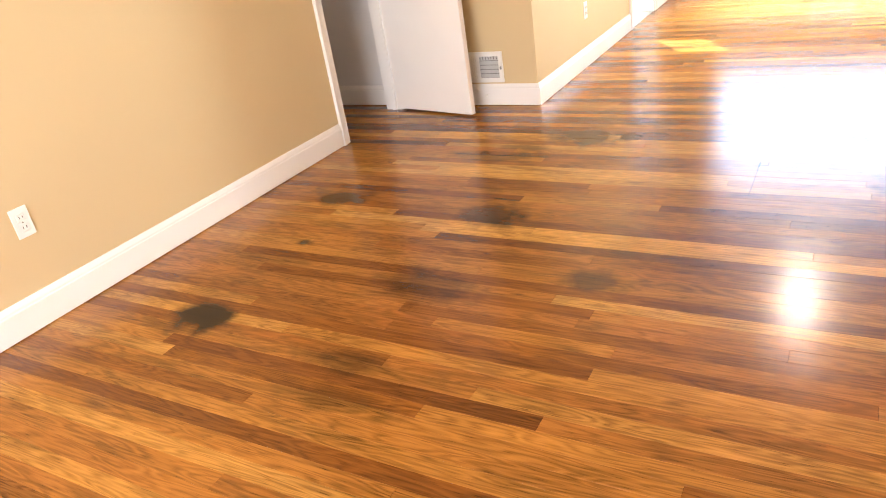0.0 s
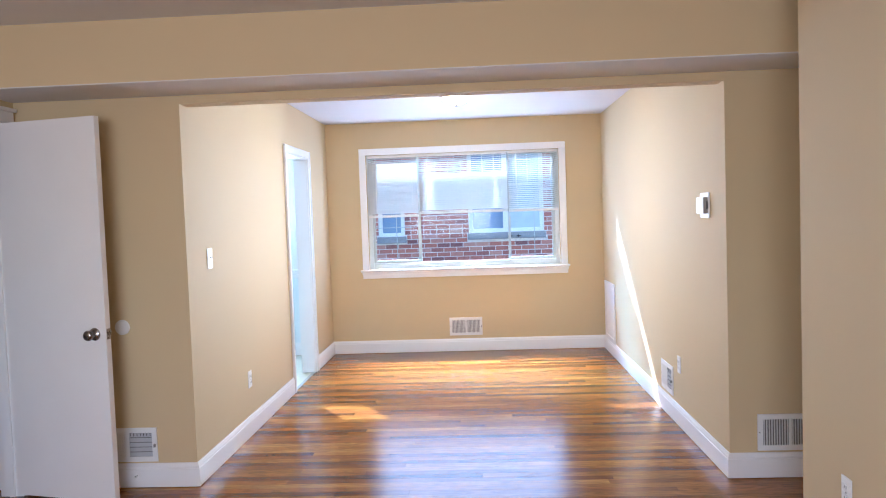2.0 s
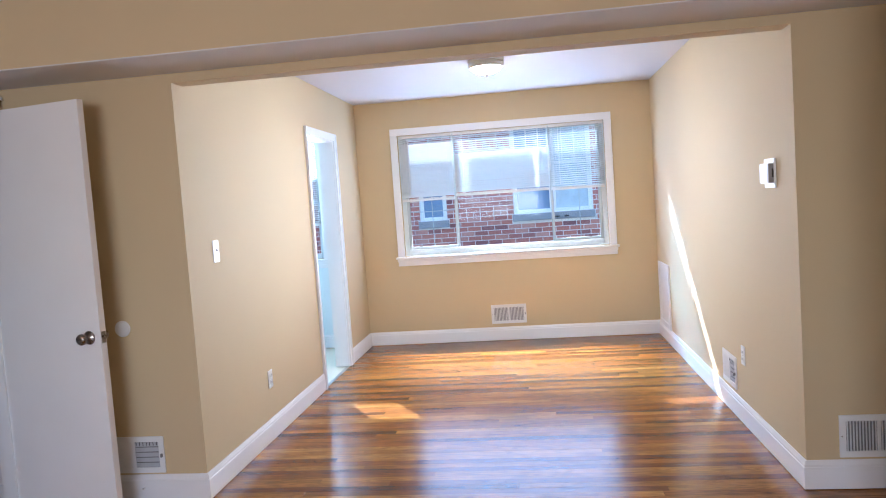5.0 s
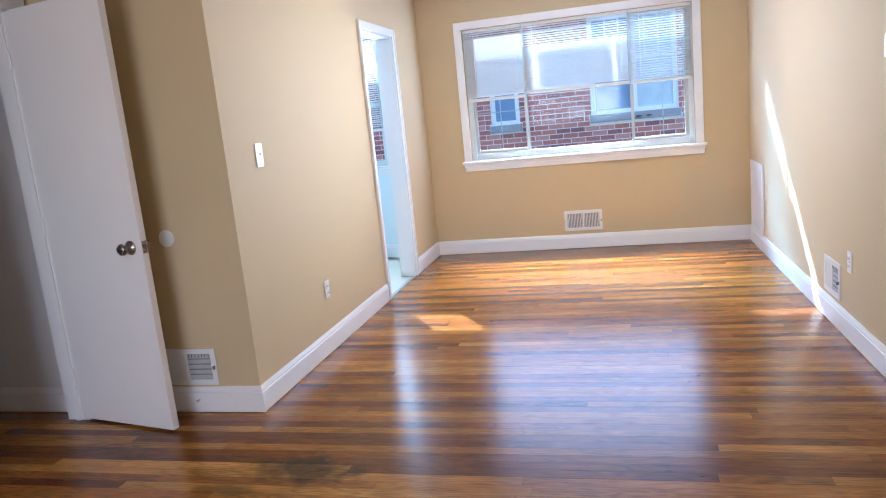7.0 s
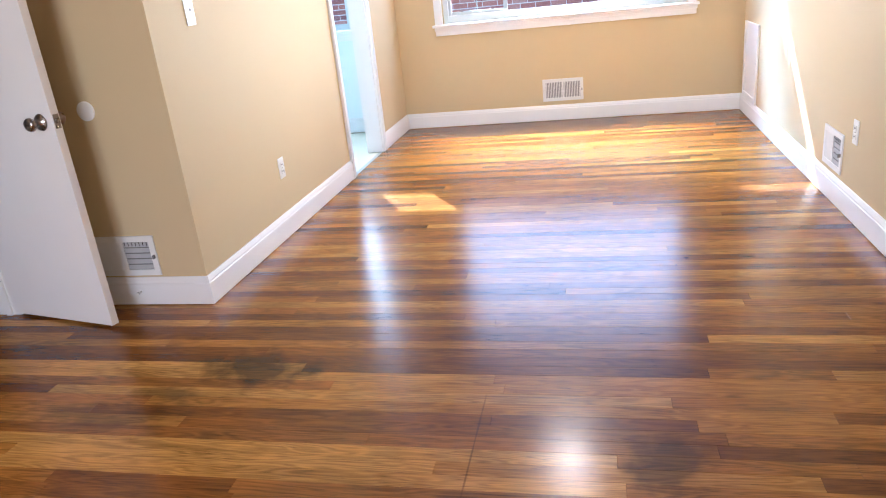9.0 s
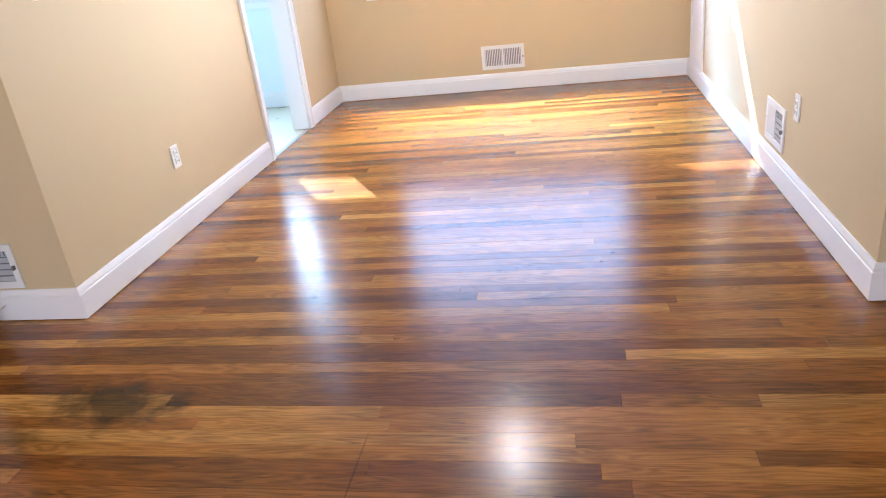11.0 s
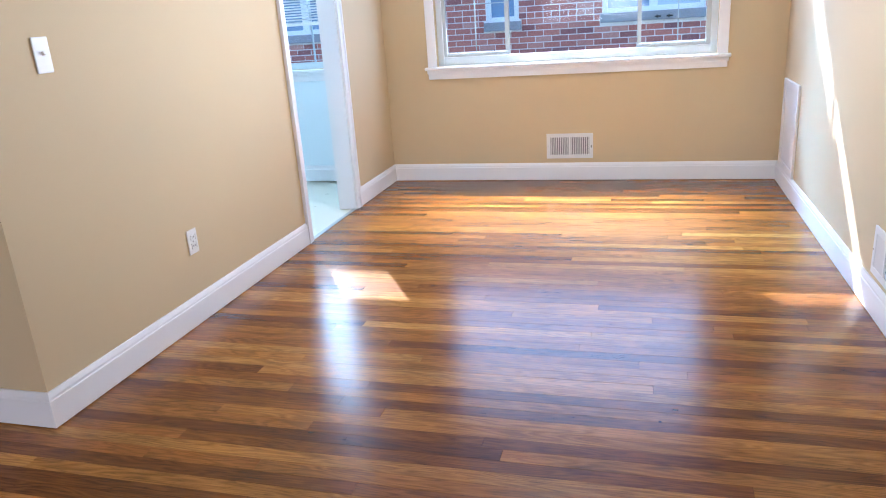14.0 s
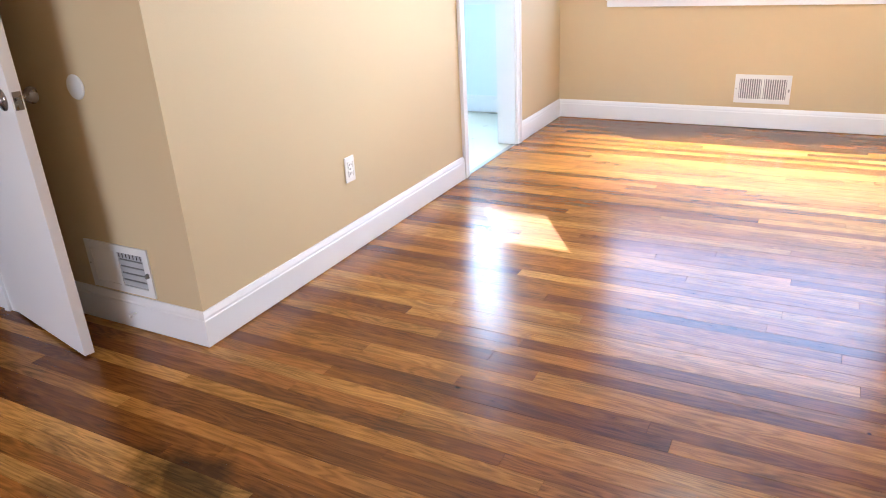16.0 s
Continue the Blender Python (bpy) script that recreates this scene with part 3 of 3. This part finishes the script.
blind(1.926, 2.448, YB + 0.034, 2.114, 1.468, 40, "blinds in the wide window", 30)

kwin = thing("window_2", pose(0, 0, 0), "white double-hung kitchen window", "window", kind="structure")
window_trim(kwin, KX0, KX1, KZ0, KZ1, YB - 0.008)
part("window_frame", boxes((KX0, KX0 + 0.05, YB + 0.05, YB + 0.11, KZ0, KZ1), (KX1 - 0.05, KX1, YB + 0.05, YB + 0.11, KZ0, KZ1),
                           (KX0 + 0.05, KX1 - 0.05, YB + 0.05, YB + 0.11, KZ0, KZ0 + 0.05), (KX0 + 0.05, KX1 - 0.05, YB + 0.05, YB + 0.11, KZ1 - 0.02, KZ1),
                           (KX0 + 0.05, KX1 - 0.05, YB + 0.055, YB + 0.10, 1.50, 1.54), bevel=0.003), M_VINYL, kwin)
part("muntin", boxes((-0.66, -0.645, YB + 0.112, YB + 0.12, KZ0 + 0.05, 1.5)), M_VINYL, kwin)
p = part("pane", boxes((KX0 + 0.049, KX1 - 0.049, YB + 0.10, YB + 0.104, KZ0 + 0.049, KZ1 - 0.049)), M_GLASS, kwin)
p.visible_shadow = False
blind(KX0 + 0.012, KX1 - 0.012, YB + 0.026, KZ1 - 0.004, 1.27, 17, "kitchen blind")

# unseen window, added round the rear fill lamp
rwin = thing("unseen_rear_window", pose(0, 0, 0), "unseen plain window added in the living room's rear wall for fill light", "window", kind="structure")
part("window_frame", boxes((-0.2, -0.14, YR - 0.15, YR - 0.05, 0.9, 2.2), (1.94, 2.0, YR - 0.15, YR - 0.05, 0.9, 2.2),
                           (-0.14, 1.94, YR - 0.15, YR - 0.05, 0.9, 0.96), (-0.14, 1.94, YR - 0.15, YR - 0.05, 2.14, 2.2)), M_VINYL, rwin)
p = part("pane", boxes((-0.14, 1.94, YR - 0.102, YR - 0.098, 0.96, 2.14)), M_GLASS, rwin)
p.visible_shadow = False

# ---- ceiling lamp ----
lamp = thing("ceiling_lamp", pose(1.45, 2.02, CEIL), "flush frosted glass dome ceiling lamp, lit", "ceiling lamp")
part("mount_plate", lathe([(0.0, 0.0), (0.135, 0.0), (0.137, -0.006), (0.13, -0.018), (0.0, -0.018)]), M_PLASTIC, lamp, "", True)
# added opaque band that keeps the shade's light off the ceiling
part("rim", lathe([(0.118, -0.019), (0.134, -0.019), (0.1345, -0.052), (0.129, -0.058), (0.116, -0.058)]), M_PLASTIC, lamp, "white rim added to shield the ceiling from the glass", True)
dome = [(0.115, -0.040)] + [(0.129 * math.cos(a), -0.024 - 0.083 * math.sin(a)) for a in (math.pi / 2 * (0.29 + 0.71 * i / 14) for i in range(15))]
part("shade", lathe(dome), M_LAMP, lamp, "lit frosted glass shade", True)
part("finial", lathe([(0.0, -0.105), (0.011, -0.106), (0.012, -0.112), (0.006, -0.116), (0.008, -0.122), (0.0, -0.128)], 20), M_NICKEL, lamp, "", True)


# ---- wall fittings; local x along the wall, z up, -y out of the wall ----
def wall_pose(x, y, z, facing):
    """facing: the way the fitting looks, one of -y, +x, -x."""
    return pose(x, y, z, 0, 0, {"-y": 0, "+x": 90, "-x": -90}[facing])


def register(m, w, h, banks, label):
    """A stamped steel wall register. banks: 'v' upright louvres, 'h' lying louvres, for each half."""
    ob = thing("wall_register", m, label, "vent", "wall registers")
    b = 0.028
    bm = bmesh.new()
    for s in ((-w / 2, -w / 2 + b, -h / 2, h / 2), (w / 2 - b, w / 2, -h / 2, h / 2), (-w / 2 + b, w / 2 - b, -h / 2, -h / 2 + b), (-w / 2 + b, w / 2 - b, h / 2 - b, h / 2), (-0.007, 0.007, -h / 2 + b, h / 2 - b)):
        box(bm, s[0], s[1], -0.008, -0.0005, s[2], s[3])
    part("frame", bm, M_REG, ob)
    part("backing", boxes((-w / 2 + b - 0.004, w / 2 - b + 0.004, -0.0018, -0.0004, -h / 2 + b - 0.004, h / 2 - b + 0.004)), M_DUCT, ob)
    inner_h = h - 2 * b
    for side, kind in zip((-1, 1), banks):
        xa, xb = (-w / 2 + b, -0.007) if side < 0 else (0.007, w / 2 - b)
        if kind in "vc":
            k = 10
            for i in range(k):
                cx = xa + (xb - xa) * (i + 0.5) / k
                s = part("louvre", boxes((-0.0045, 0.0045, -0.0006, 0.0006, -inner_h / 2, inner_h / 2) if kind == "v" else (-0.0056, 0.0056, -0.0006, 0.0006, -inner_h / 2, inner_h / 2)), M_REG, ob)
                s.matrix_local = pose(cx, -0.0045, 0, 0, 0, 30 if kind == "v" else 15)
        elif kind == "g":
            for i in range(5):
                cz = -inner_h / 2 + inner_h * (i + 0.5) / 5
                s = part("louvre", boxes((xa, xb, -0.0005, 0.0005, -inner_h / 18, inner_h / 18)), M_DUCT, ob, "grey damper blade")
                s.matrix_local = pose(0, -0.0028, cz, 10, 0, 0)
            for i in range(10):
                cx = xa + (xb - xa) * (i + 0.5) / 10
                part("fin", boxes((cx - 0.0028, cx + 0.0028, -0.0072, -0.0052, -inner_h / 2, inner_h / 2)), M_REG, ob)
        else:
            k = 5
            half = inner_h / k / 2 * 0.88
            for i in range(k):
                cz = -inner_h / 2 + inner_h * (i + 0.5) / k
                s = part("louvre", boxes((xa, xb, -0.0006, 0.0006, -half, half)), M_DAMPER, ob, "grey damper blade")
                s.matrix_local = pose(0, -0.0042, cz, 12, 0, 0)
            for i in range(7):
                cx = xa + (xb - xa) * (i + 0.5) / 7
                part("fin", boxes((cx - 0.0015, cx + 0.0015, -0.0078, -0.0068, inner_h / 2 - 0.018, inner_h / 2)), M_DARK, ob)
    part("lever", boxes((w / 2 - b * 0.55, w / 2 - b * 0.25, -0.022, -0.008, -0.012, 0.006), bevel=0.002), M_DUCT, ob)
    for sx in (-1, 1):
        part("screw", tube(bmesh.new(), (sx * (w / 2 - 0.010), -0.0095, 0), (sx * (w / 2 - 0.010), -0.008, 0), 0.003, segments=10), M_NICKEL, ob)
    return ob


register(wall_pose(1.432, YB, 0.266, "-y"), 0.35, 0.19, "gg", "white steel wall register under the window")
register(wall_pose(-0.385, 0, 0.241, "-y"), 0.33, 0.19, "ch", "white steel wall register beside the closet door")
register(wall_pose(3.22, 0, 0.245, "-y"), 0.34, 0.195, "vv", "white steel wall register on the hall wall")
register(wall_pose(XR, 1.245, 0.262, "-x"), 0.30, 0.20, "ch", "white steel wall register in the sunlight")


def outlet(m, label):
    ob = thing("wall_outlet", m, label, "outlet", "outlets")
    part("cover_plate", boxes((-0.035, 0.035, -0.006, -0.0005, -0.057, 0.057), bevel=0.003), M_PLASTIC, ob)
    for cz in (-0.020, 0.020):
        r = part("receptacle", boxes((-0.017, 0.017, -0.0085, -0.0061, cz - 0.014, cz + 0.014), bevel=0.004), M_PLASTIC, ob)
        for sx in (-0.0065, 0.0065):
            part("slot", boxes((sx - 0.0012, sx + 0.0012, -0.0092, -0.0086, cz - 0.004, cz + 0.006)), M_DARK, r)
    part("screw", tube(bmesh.new(), (0, -0.0075, 0), (0, -0.006, 0), 0.003, segments=10), M_NICKEL, ob)
    return ob


outlet(wall_pose(XL, 0.94, 0.382, "+x"), "white duplex outlet on the tan wall")
outlet(wall_pose(XR, 0.94, 0.412, "-x"), "white duplex outlet beside the register")
outlet(wall_pose(XC, -2.72, 0.40, "+x"), "white duplex outlet on the living room wall")
outlet(wall_pose(XR, -1.225, 0.405, "-x"), "white duplex outlet near the hall corner")

sw = thing("light_switch", wall_pose(XL, 0.323, 1.25, "+x"), "white toggle light switch on the tan wall", "switch")
part("cover_plate", boxes((-0.035, 0.035, -0.006, -0.0005, -0.06, 0.06), bevel=0.003), M_PLASTIC, sw)
tg = part("toggle", boxes((-0.005, 0.005, -0.012, 0, -0.006, 0.006), bevel=0.002), M_PLASTIC, sw)
tg.matrix_local = pose(0, -0.005, 0.003, -28, 0, 0)

th = thing("thermostat", wall_pose(XR, 0.33, 1.462, "-x"), "white ribbed wall thermostat with a grey side", "thermostat")
part("base", boxes((-0.075, 0.075, -0.010, -0.0005, -0.072, 0.072), bevel=0.003), M_PLASTIC, th)
part("body", boxes((-0.062, 0.062, -0.036, -0.0101, -0.048, 0.048), bevel=0.004), M_PLASTIC, th)
for i in range(7):
    part("cover_rib", boxes((-0.056, 0.056, -0.0385, -0.0361, -0.040 + i * 0.012, -0.034 + i * 0.012)), M_PLASTIC, th)
part("side_panel", boxes((0.0621, 0.064, -0.033, -0.0105, -0.046, 0.046)), M_GREY, th, "grey-brown side panel")
part("dial_slot", boxes((0.0641, 0.066, -0.018, -0.0105, -0.020, 0.022)), M_DARK, th)

bump = thing("wall_bumper", wall_pose(-0.383, 0, 0.90, "-y"), "round white plastic door bumper disc", "door bumper")
d = part("disc", lathe([(0.0, 0.0005), (0.042, 0.0005), (0.042, 0.003), (0.038, 0.006), (0.0, 0.007)], 36), M_PLASTIC, bump)
d.matrix_local = pose(0, 0, 0, 90, 0, 0)
stop = thing("door_stop", wall_pose(-0.34, -0.016, 0.070, "-y"), "small white door stop on the baseboard", "door stop")
part("stem", tube(bmesh.new(), (0, 0, 0), (0, -0.022, 0), 0.004, segments=12), M_PLASTIC, stop)
part("rubber_tip", tube(bmesh.new(), (0, -0.022, 0), (0, -0.032, 0), 0.008, 0.007, segments=14), M_PLASTIC, stop)

panel = thing("access_panel", wall_pose(XR, 3.40, 0.43, "-x"), "white framed access panel in the wall corner", "access panel")
pw, ph = 0.25, 0.295
part("frame", boxes((-pw, -pw + 0.045, -0.016, -0.0005, -ph, ph), (pw - 0.045, pw, -0.016, -0.0005, -ph, ph),
                    (-pw + 0.045, pw - 0.045, -0.016, -0.0005, -ph, -ph + 0.045), (-pw + 0.045, pw - 0.045, -0.016, -0.0005, ph - 0.045, ph), bevel=0.003), M_WHITE, panel)
part("board", boxes((-pw + 0.04, pw - 0.04, -0.008, -0.0006, -ph + 0.04, ph - 0.04)), M_WHITE, panel)

# ---- outdoors ----
structure("ground", boxes((-900, 900, YB + 0.14, 1500, -0.7, -0.6)), M_GROUND, "grass ground between the houses", "ground")
structure("pavement", boxes((-30, 30, 4.6, 7.2, -0.6, -0.585)), M_DRIVE, "grey concrete drive between the houses", "driveway")
NY, NTOP = 7.9, 5.15
house = thing("neighbour_house", pose(0, NY, -0.6), "red brick house with white windows next door", "house")


def holes_wall(x0, x1, z0, z1, holes):
    """Wall boxes round rectangular holes, column by column."""
    xs = sorted({x0, x1, *(h[0] for h in holes), *(h[1] for h in holes)})
    out = []
    for a, b in zip(xs, xs[1:]):
        z = z0
        for h in sorted((h for h in holes if h[0] <= a and h[1] >= b), key=lambda h: h[2]):
            out.append((a, b, 0.005, 0.3, z, h[2]))
            z = h[3]
        out.append((a, b, 0.005, 0.3, z, z1))
    return out


NWIN = ((-0.05, 0.375, 1.73, 2.75), (1.445, 2.66, 1.75, 3.15), (-3.2, -2.1, 1.73, 3.1), (4.6, 5.7, 1.75, 3.15))
part("wall", boxes(*holes_wall(-9, 11, 0, NTOP + 0.6, NWIN)), M_MORTAR, house, "pale mortar joints of the brick wall")
part("roof", boxes((-9.3, 11.3, -0.05, 6.5, NTOP + 0.6, NTOP + 0.75)), M_ROOF, house)
part("side_wall", boxes((-9, -8.7, 0.3, 6.3, 0, NTOP + 0.6), (10.7, 11, 0.3, 6.3, 0, NTOP + 0.6), (-8.7, 10.7, 6.0, 6.3, 0, NTOP + 0.6)), M_MORTAR, house)
for x0, x1, z0, z1 in NWIN:
    nw = part("window", boxes((x0, x0 + 0.06, 0.03, 0.10, z0, z1), (x1 - 0.06, x1, 0.03, 0.10, z0, z1), (x0 + 0.06, x1 - 0.06, 0.03, 0.10, z0, z0 + 0.06),
                              (x0 + 0.06, x1 - 0.06, 0.03, 0.10, z1 - 0.06, z1), bevel=0.005), M_NPAINT, house, "white painted window frame")
    cut = [x0 + 0.06, x1 - 0.06] if x1 - x0 < 0.6 else [x0 + 0.06, (x0 + x1) / 2, x1 - 0.06]
    for a, b in zip(cut, cut[1:]):
        part("pane", boxes((a, b, 0.065, 0.07, z0 + 0.06, z1 - 0.06)), M_NCURTAIN if 2.0 < a < 2.5 else M_NGLASS, nw)
        for k in (0.33, 0.67) if b - a > 0.4 else (0.5,):
            part("glazing_bar", boxes((a + (b - a) * k - 0.009, a + (b - a) * k + 0.009, 0.052, 0.0645, (z0 + z1) / 2 + 0.1, z1 - 0.06)), M_NPAINT, nw)
        part("mullion", boxes((b - 0.05, b + 0.05, 0.025, 0.062, z0 + 0.061, z1 - 0.061), bevel=0.004) if b != cut[-1] else
             boxes((a, b, 0.035, 0.062, (z0 + z1) / 2 + 0.05, (z0 + z1) / 2 + 0.09)), M_NPAINT, nw)
    part("sill", boxes((x0 - 0.03, x1 + 0.03, -0.05, 0.10, z0 - 0.11, z0 - 0.001), bevel=0.008), M_STONE, nw, "grey stone sill")

for hx in (2.10, 2.24):
    hk = part("sill_hook", boxes((hx - 0.006, hx + 0.006, -0.07, -0.051, 1.66, 1.70), (hx - 0.03, hx + 0.045, -0.085, -0.0705, 1.672, 1.69), bevel=0.003), M_DARK, house, "dark iron shutter hook")

# ---- bricks of the wall next door ----
rng = random.Random(4)
BL, BH, BPX, BPZ = 0.203, 0.064, 0.213, 0.0755
brick_mesh = mesh_of("brick", boxes((0, BL, 0, 0.09, 0, BH)), M_BRICK)
half_mesh = mesh_of("brick", boxes((0, 0.096, 0, 0.09, 0, BH)), M_BRICK)
far = bmesh.new()
singles = 0
for r in range(58):
    z = 0.02 + r * BPZ
    header_row = r % 7 == 2
    step = 0.1065 if header_row else BPX
    x = -4.2 + (0.106 if r % 2 else 0)
    while x < 6.2:
        bw = 0.096 if header_row else BL
        spans = [(x, x + bw)]
        for h in NWIN:
            for lo, hi, z0, z1 in ((h[0] - 0.04, h[1] + 0.04, h[2] - 0.12, h[2]), (h[0] - 0.008, h[1] + 0.008, h[2], h[3])):
                if z + BH > z0 and z < z1:
                    spans = [p for a, b in spans for p in ((a, min(b, lo)), (max(a, hi), b)) if p[1] - p[0] > 0.025]
        dy = rng.uniform(-0.003, 0.003)
        for a, b in spans:
            if b - a > bw - 1e-6 and singles < 300 and 0.05 < x < 2.75 and 1.45 < z < 2.55:
                ob = new("brick", half_mesh if header_row else brick_mesh)
                ob.parent = house
                ob.matrix_local = pose(x, dy, z)
                singles += 1
            else:
                box(far, a, b, dy, 0.09, z, z + BH)
        x += step
tagged(part("brickwork", far, M_BRICK, house, "weathered red brick courses"), kind="stuff")

# ---- oak strip floor ----
floor = structure("floor", boxes((XC - W, XR + W, YR, 0, -0.06, -0.016), (XR + W, XF, YH, 0, -0.06, -0.016), (XL - W, XR, 0, YB, -0.06, -0.016), (-1.9, XC - W, -1.1, 0, -0.06, -0.016)), M_SUB, "varnished oak strip floor with dark stains and painted shade by the window wall", "floor")
PITCH, PW = 0.0585, 0.0583
plank_meshes = {}


def plank_verts(length):
    c = 0.0004
    lo, hi = ((0, 0), (length, 0), (length, PW), (0, PW)), ((c, c), (length - c, c), (length - c, PW - c), (c, PW - c))
    v = [(x, y, -0.016) for x, y in lo] + [(x, y, -c) for x, y in lo] + [(x, y, 0) for x, y in hi]
    f = [(0, 3, 2, 1), (8, 9, 10, 11)]
    for k in (0, 4):
        f += [(k + i, k + (i + 1) % 4, k + 4 + (i + 1) % 4, k + 4 + i) for i in range(4)]
    return v, f


def plank_mesh(length, mat):
    key = (round(length, 2), mat.name)
    if key not in plank_meshes:
        me = bpy.data.meshes.new("plank")
        v, f = plank_verts(key[0] - 0.0006)
        me.from_pydata(v, [], f)
        me.materials.append(mat)
        plank_meshes[key] = me
    return plank_meshes[key]


rng = random.Random(11)
rest_v, rest_f = [], []
count = 0
y = -0.168 + PITCH * 67
KNOWN_JOINTS = {0: 1.19, -1: 1.318, 1: 0.84, -14: 1.03, -4: 0.0, -13: 2.06, -7: 2.43}   # board ends, by row counted from the nook's mouth
# boards that stand out: row, from x, to x
PALE = ((13, 0, 3), (-1, -1, 1.318), (3, 2.2, 3), (10, 2.2, 3), (9, 0, 0.6), (-4, -1, 0.0), (-8, -1, 0.1), (-17, -1, 1.0), (24, 0.3, 1.6), (33, 1.2, 2.6))
DARK = ((5, 0.5, 3), (0, -1, 1.19), (-3, 2.0, 3), (-5, -1, 0.1), (-2, 1.5, 2.2), (16, 1.5, 3), (8, 1.4, 2.2), (19, 0, 1.2))
while y > YR:
    r = round((y + 0.168) / PITCH)
    if y > -0.02:
        x0, x1 = XL, XR
    elif y > YH:
        x0, x1 = (XC if y < -1.1 else -1.88), XF
    else:
        x0, x1 = (XC if y < -1.1 else -1.88), XR
    x = x0
    first = True
    while x < x1 - 0.01:
        length = rng.choice((0.6, 1.0, 1.4, 1.8, 2.2, 2.6, 2.9))
        if first:
            length *= rng.uniform(0.3, 1.0)
            first = False
        if x1 - x - length < 0.2:
            length = x1 - x
        known = KNOWN_JOINTS.get(r)
        if known is not None and x + 0.15 < known < x + length + 0.3:
            length = known - x
        length = round(length, 2)
        dz, lean = rng.uniform(-0.0003, 0.0003), rng.uniform(-0.2, 0.2)
        mid = x + length / 2
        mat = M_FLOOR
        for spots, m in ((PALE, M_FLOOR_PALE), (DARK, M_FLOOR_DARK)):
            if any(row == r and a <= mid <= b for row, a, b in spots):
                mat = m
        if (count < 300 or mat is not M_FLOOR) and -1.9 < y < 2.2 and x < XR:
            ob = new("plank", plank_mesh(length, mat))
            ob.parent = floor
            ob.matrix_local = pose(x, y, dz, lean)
            count += 1
        else:
            v, f = plank_verts(length - 0.0006)
            k = len(rest_v)
            rest_v += [(a + x, b + y, c + dz + math.tan(radians(lean)) * (b - PW / 2)) for a, b, c in v]
            rest_f += [tuple(i + k for i in q) for q in f]
        x += length
    y -= PITCH
me = bpy.data.meshes.new("planks")
me.from_pydata(rest_v, [], rest_f)
me.materials.append(M_FLOOR)
rest = new("planks", me)
rest.parent = floor
tagged(rest, "varnished oak strips", kind="stuff")
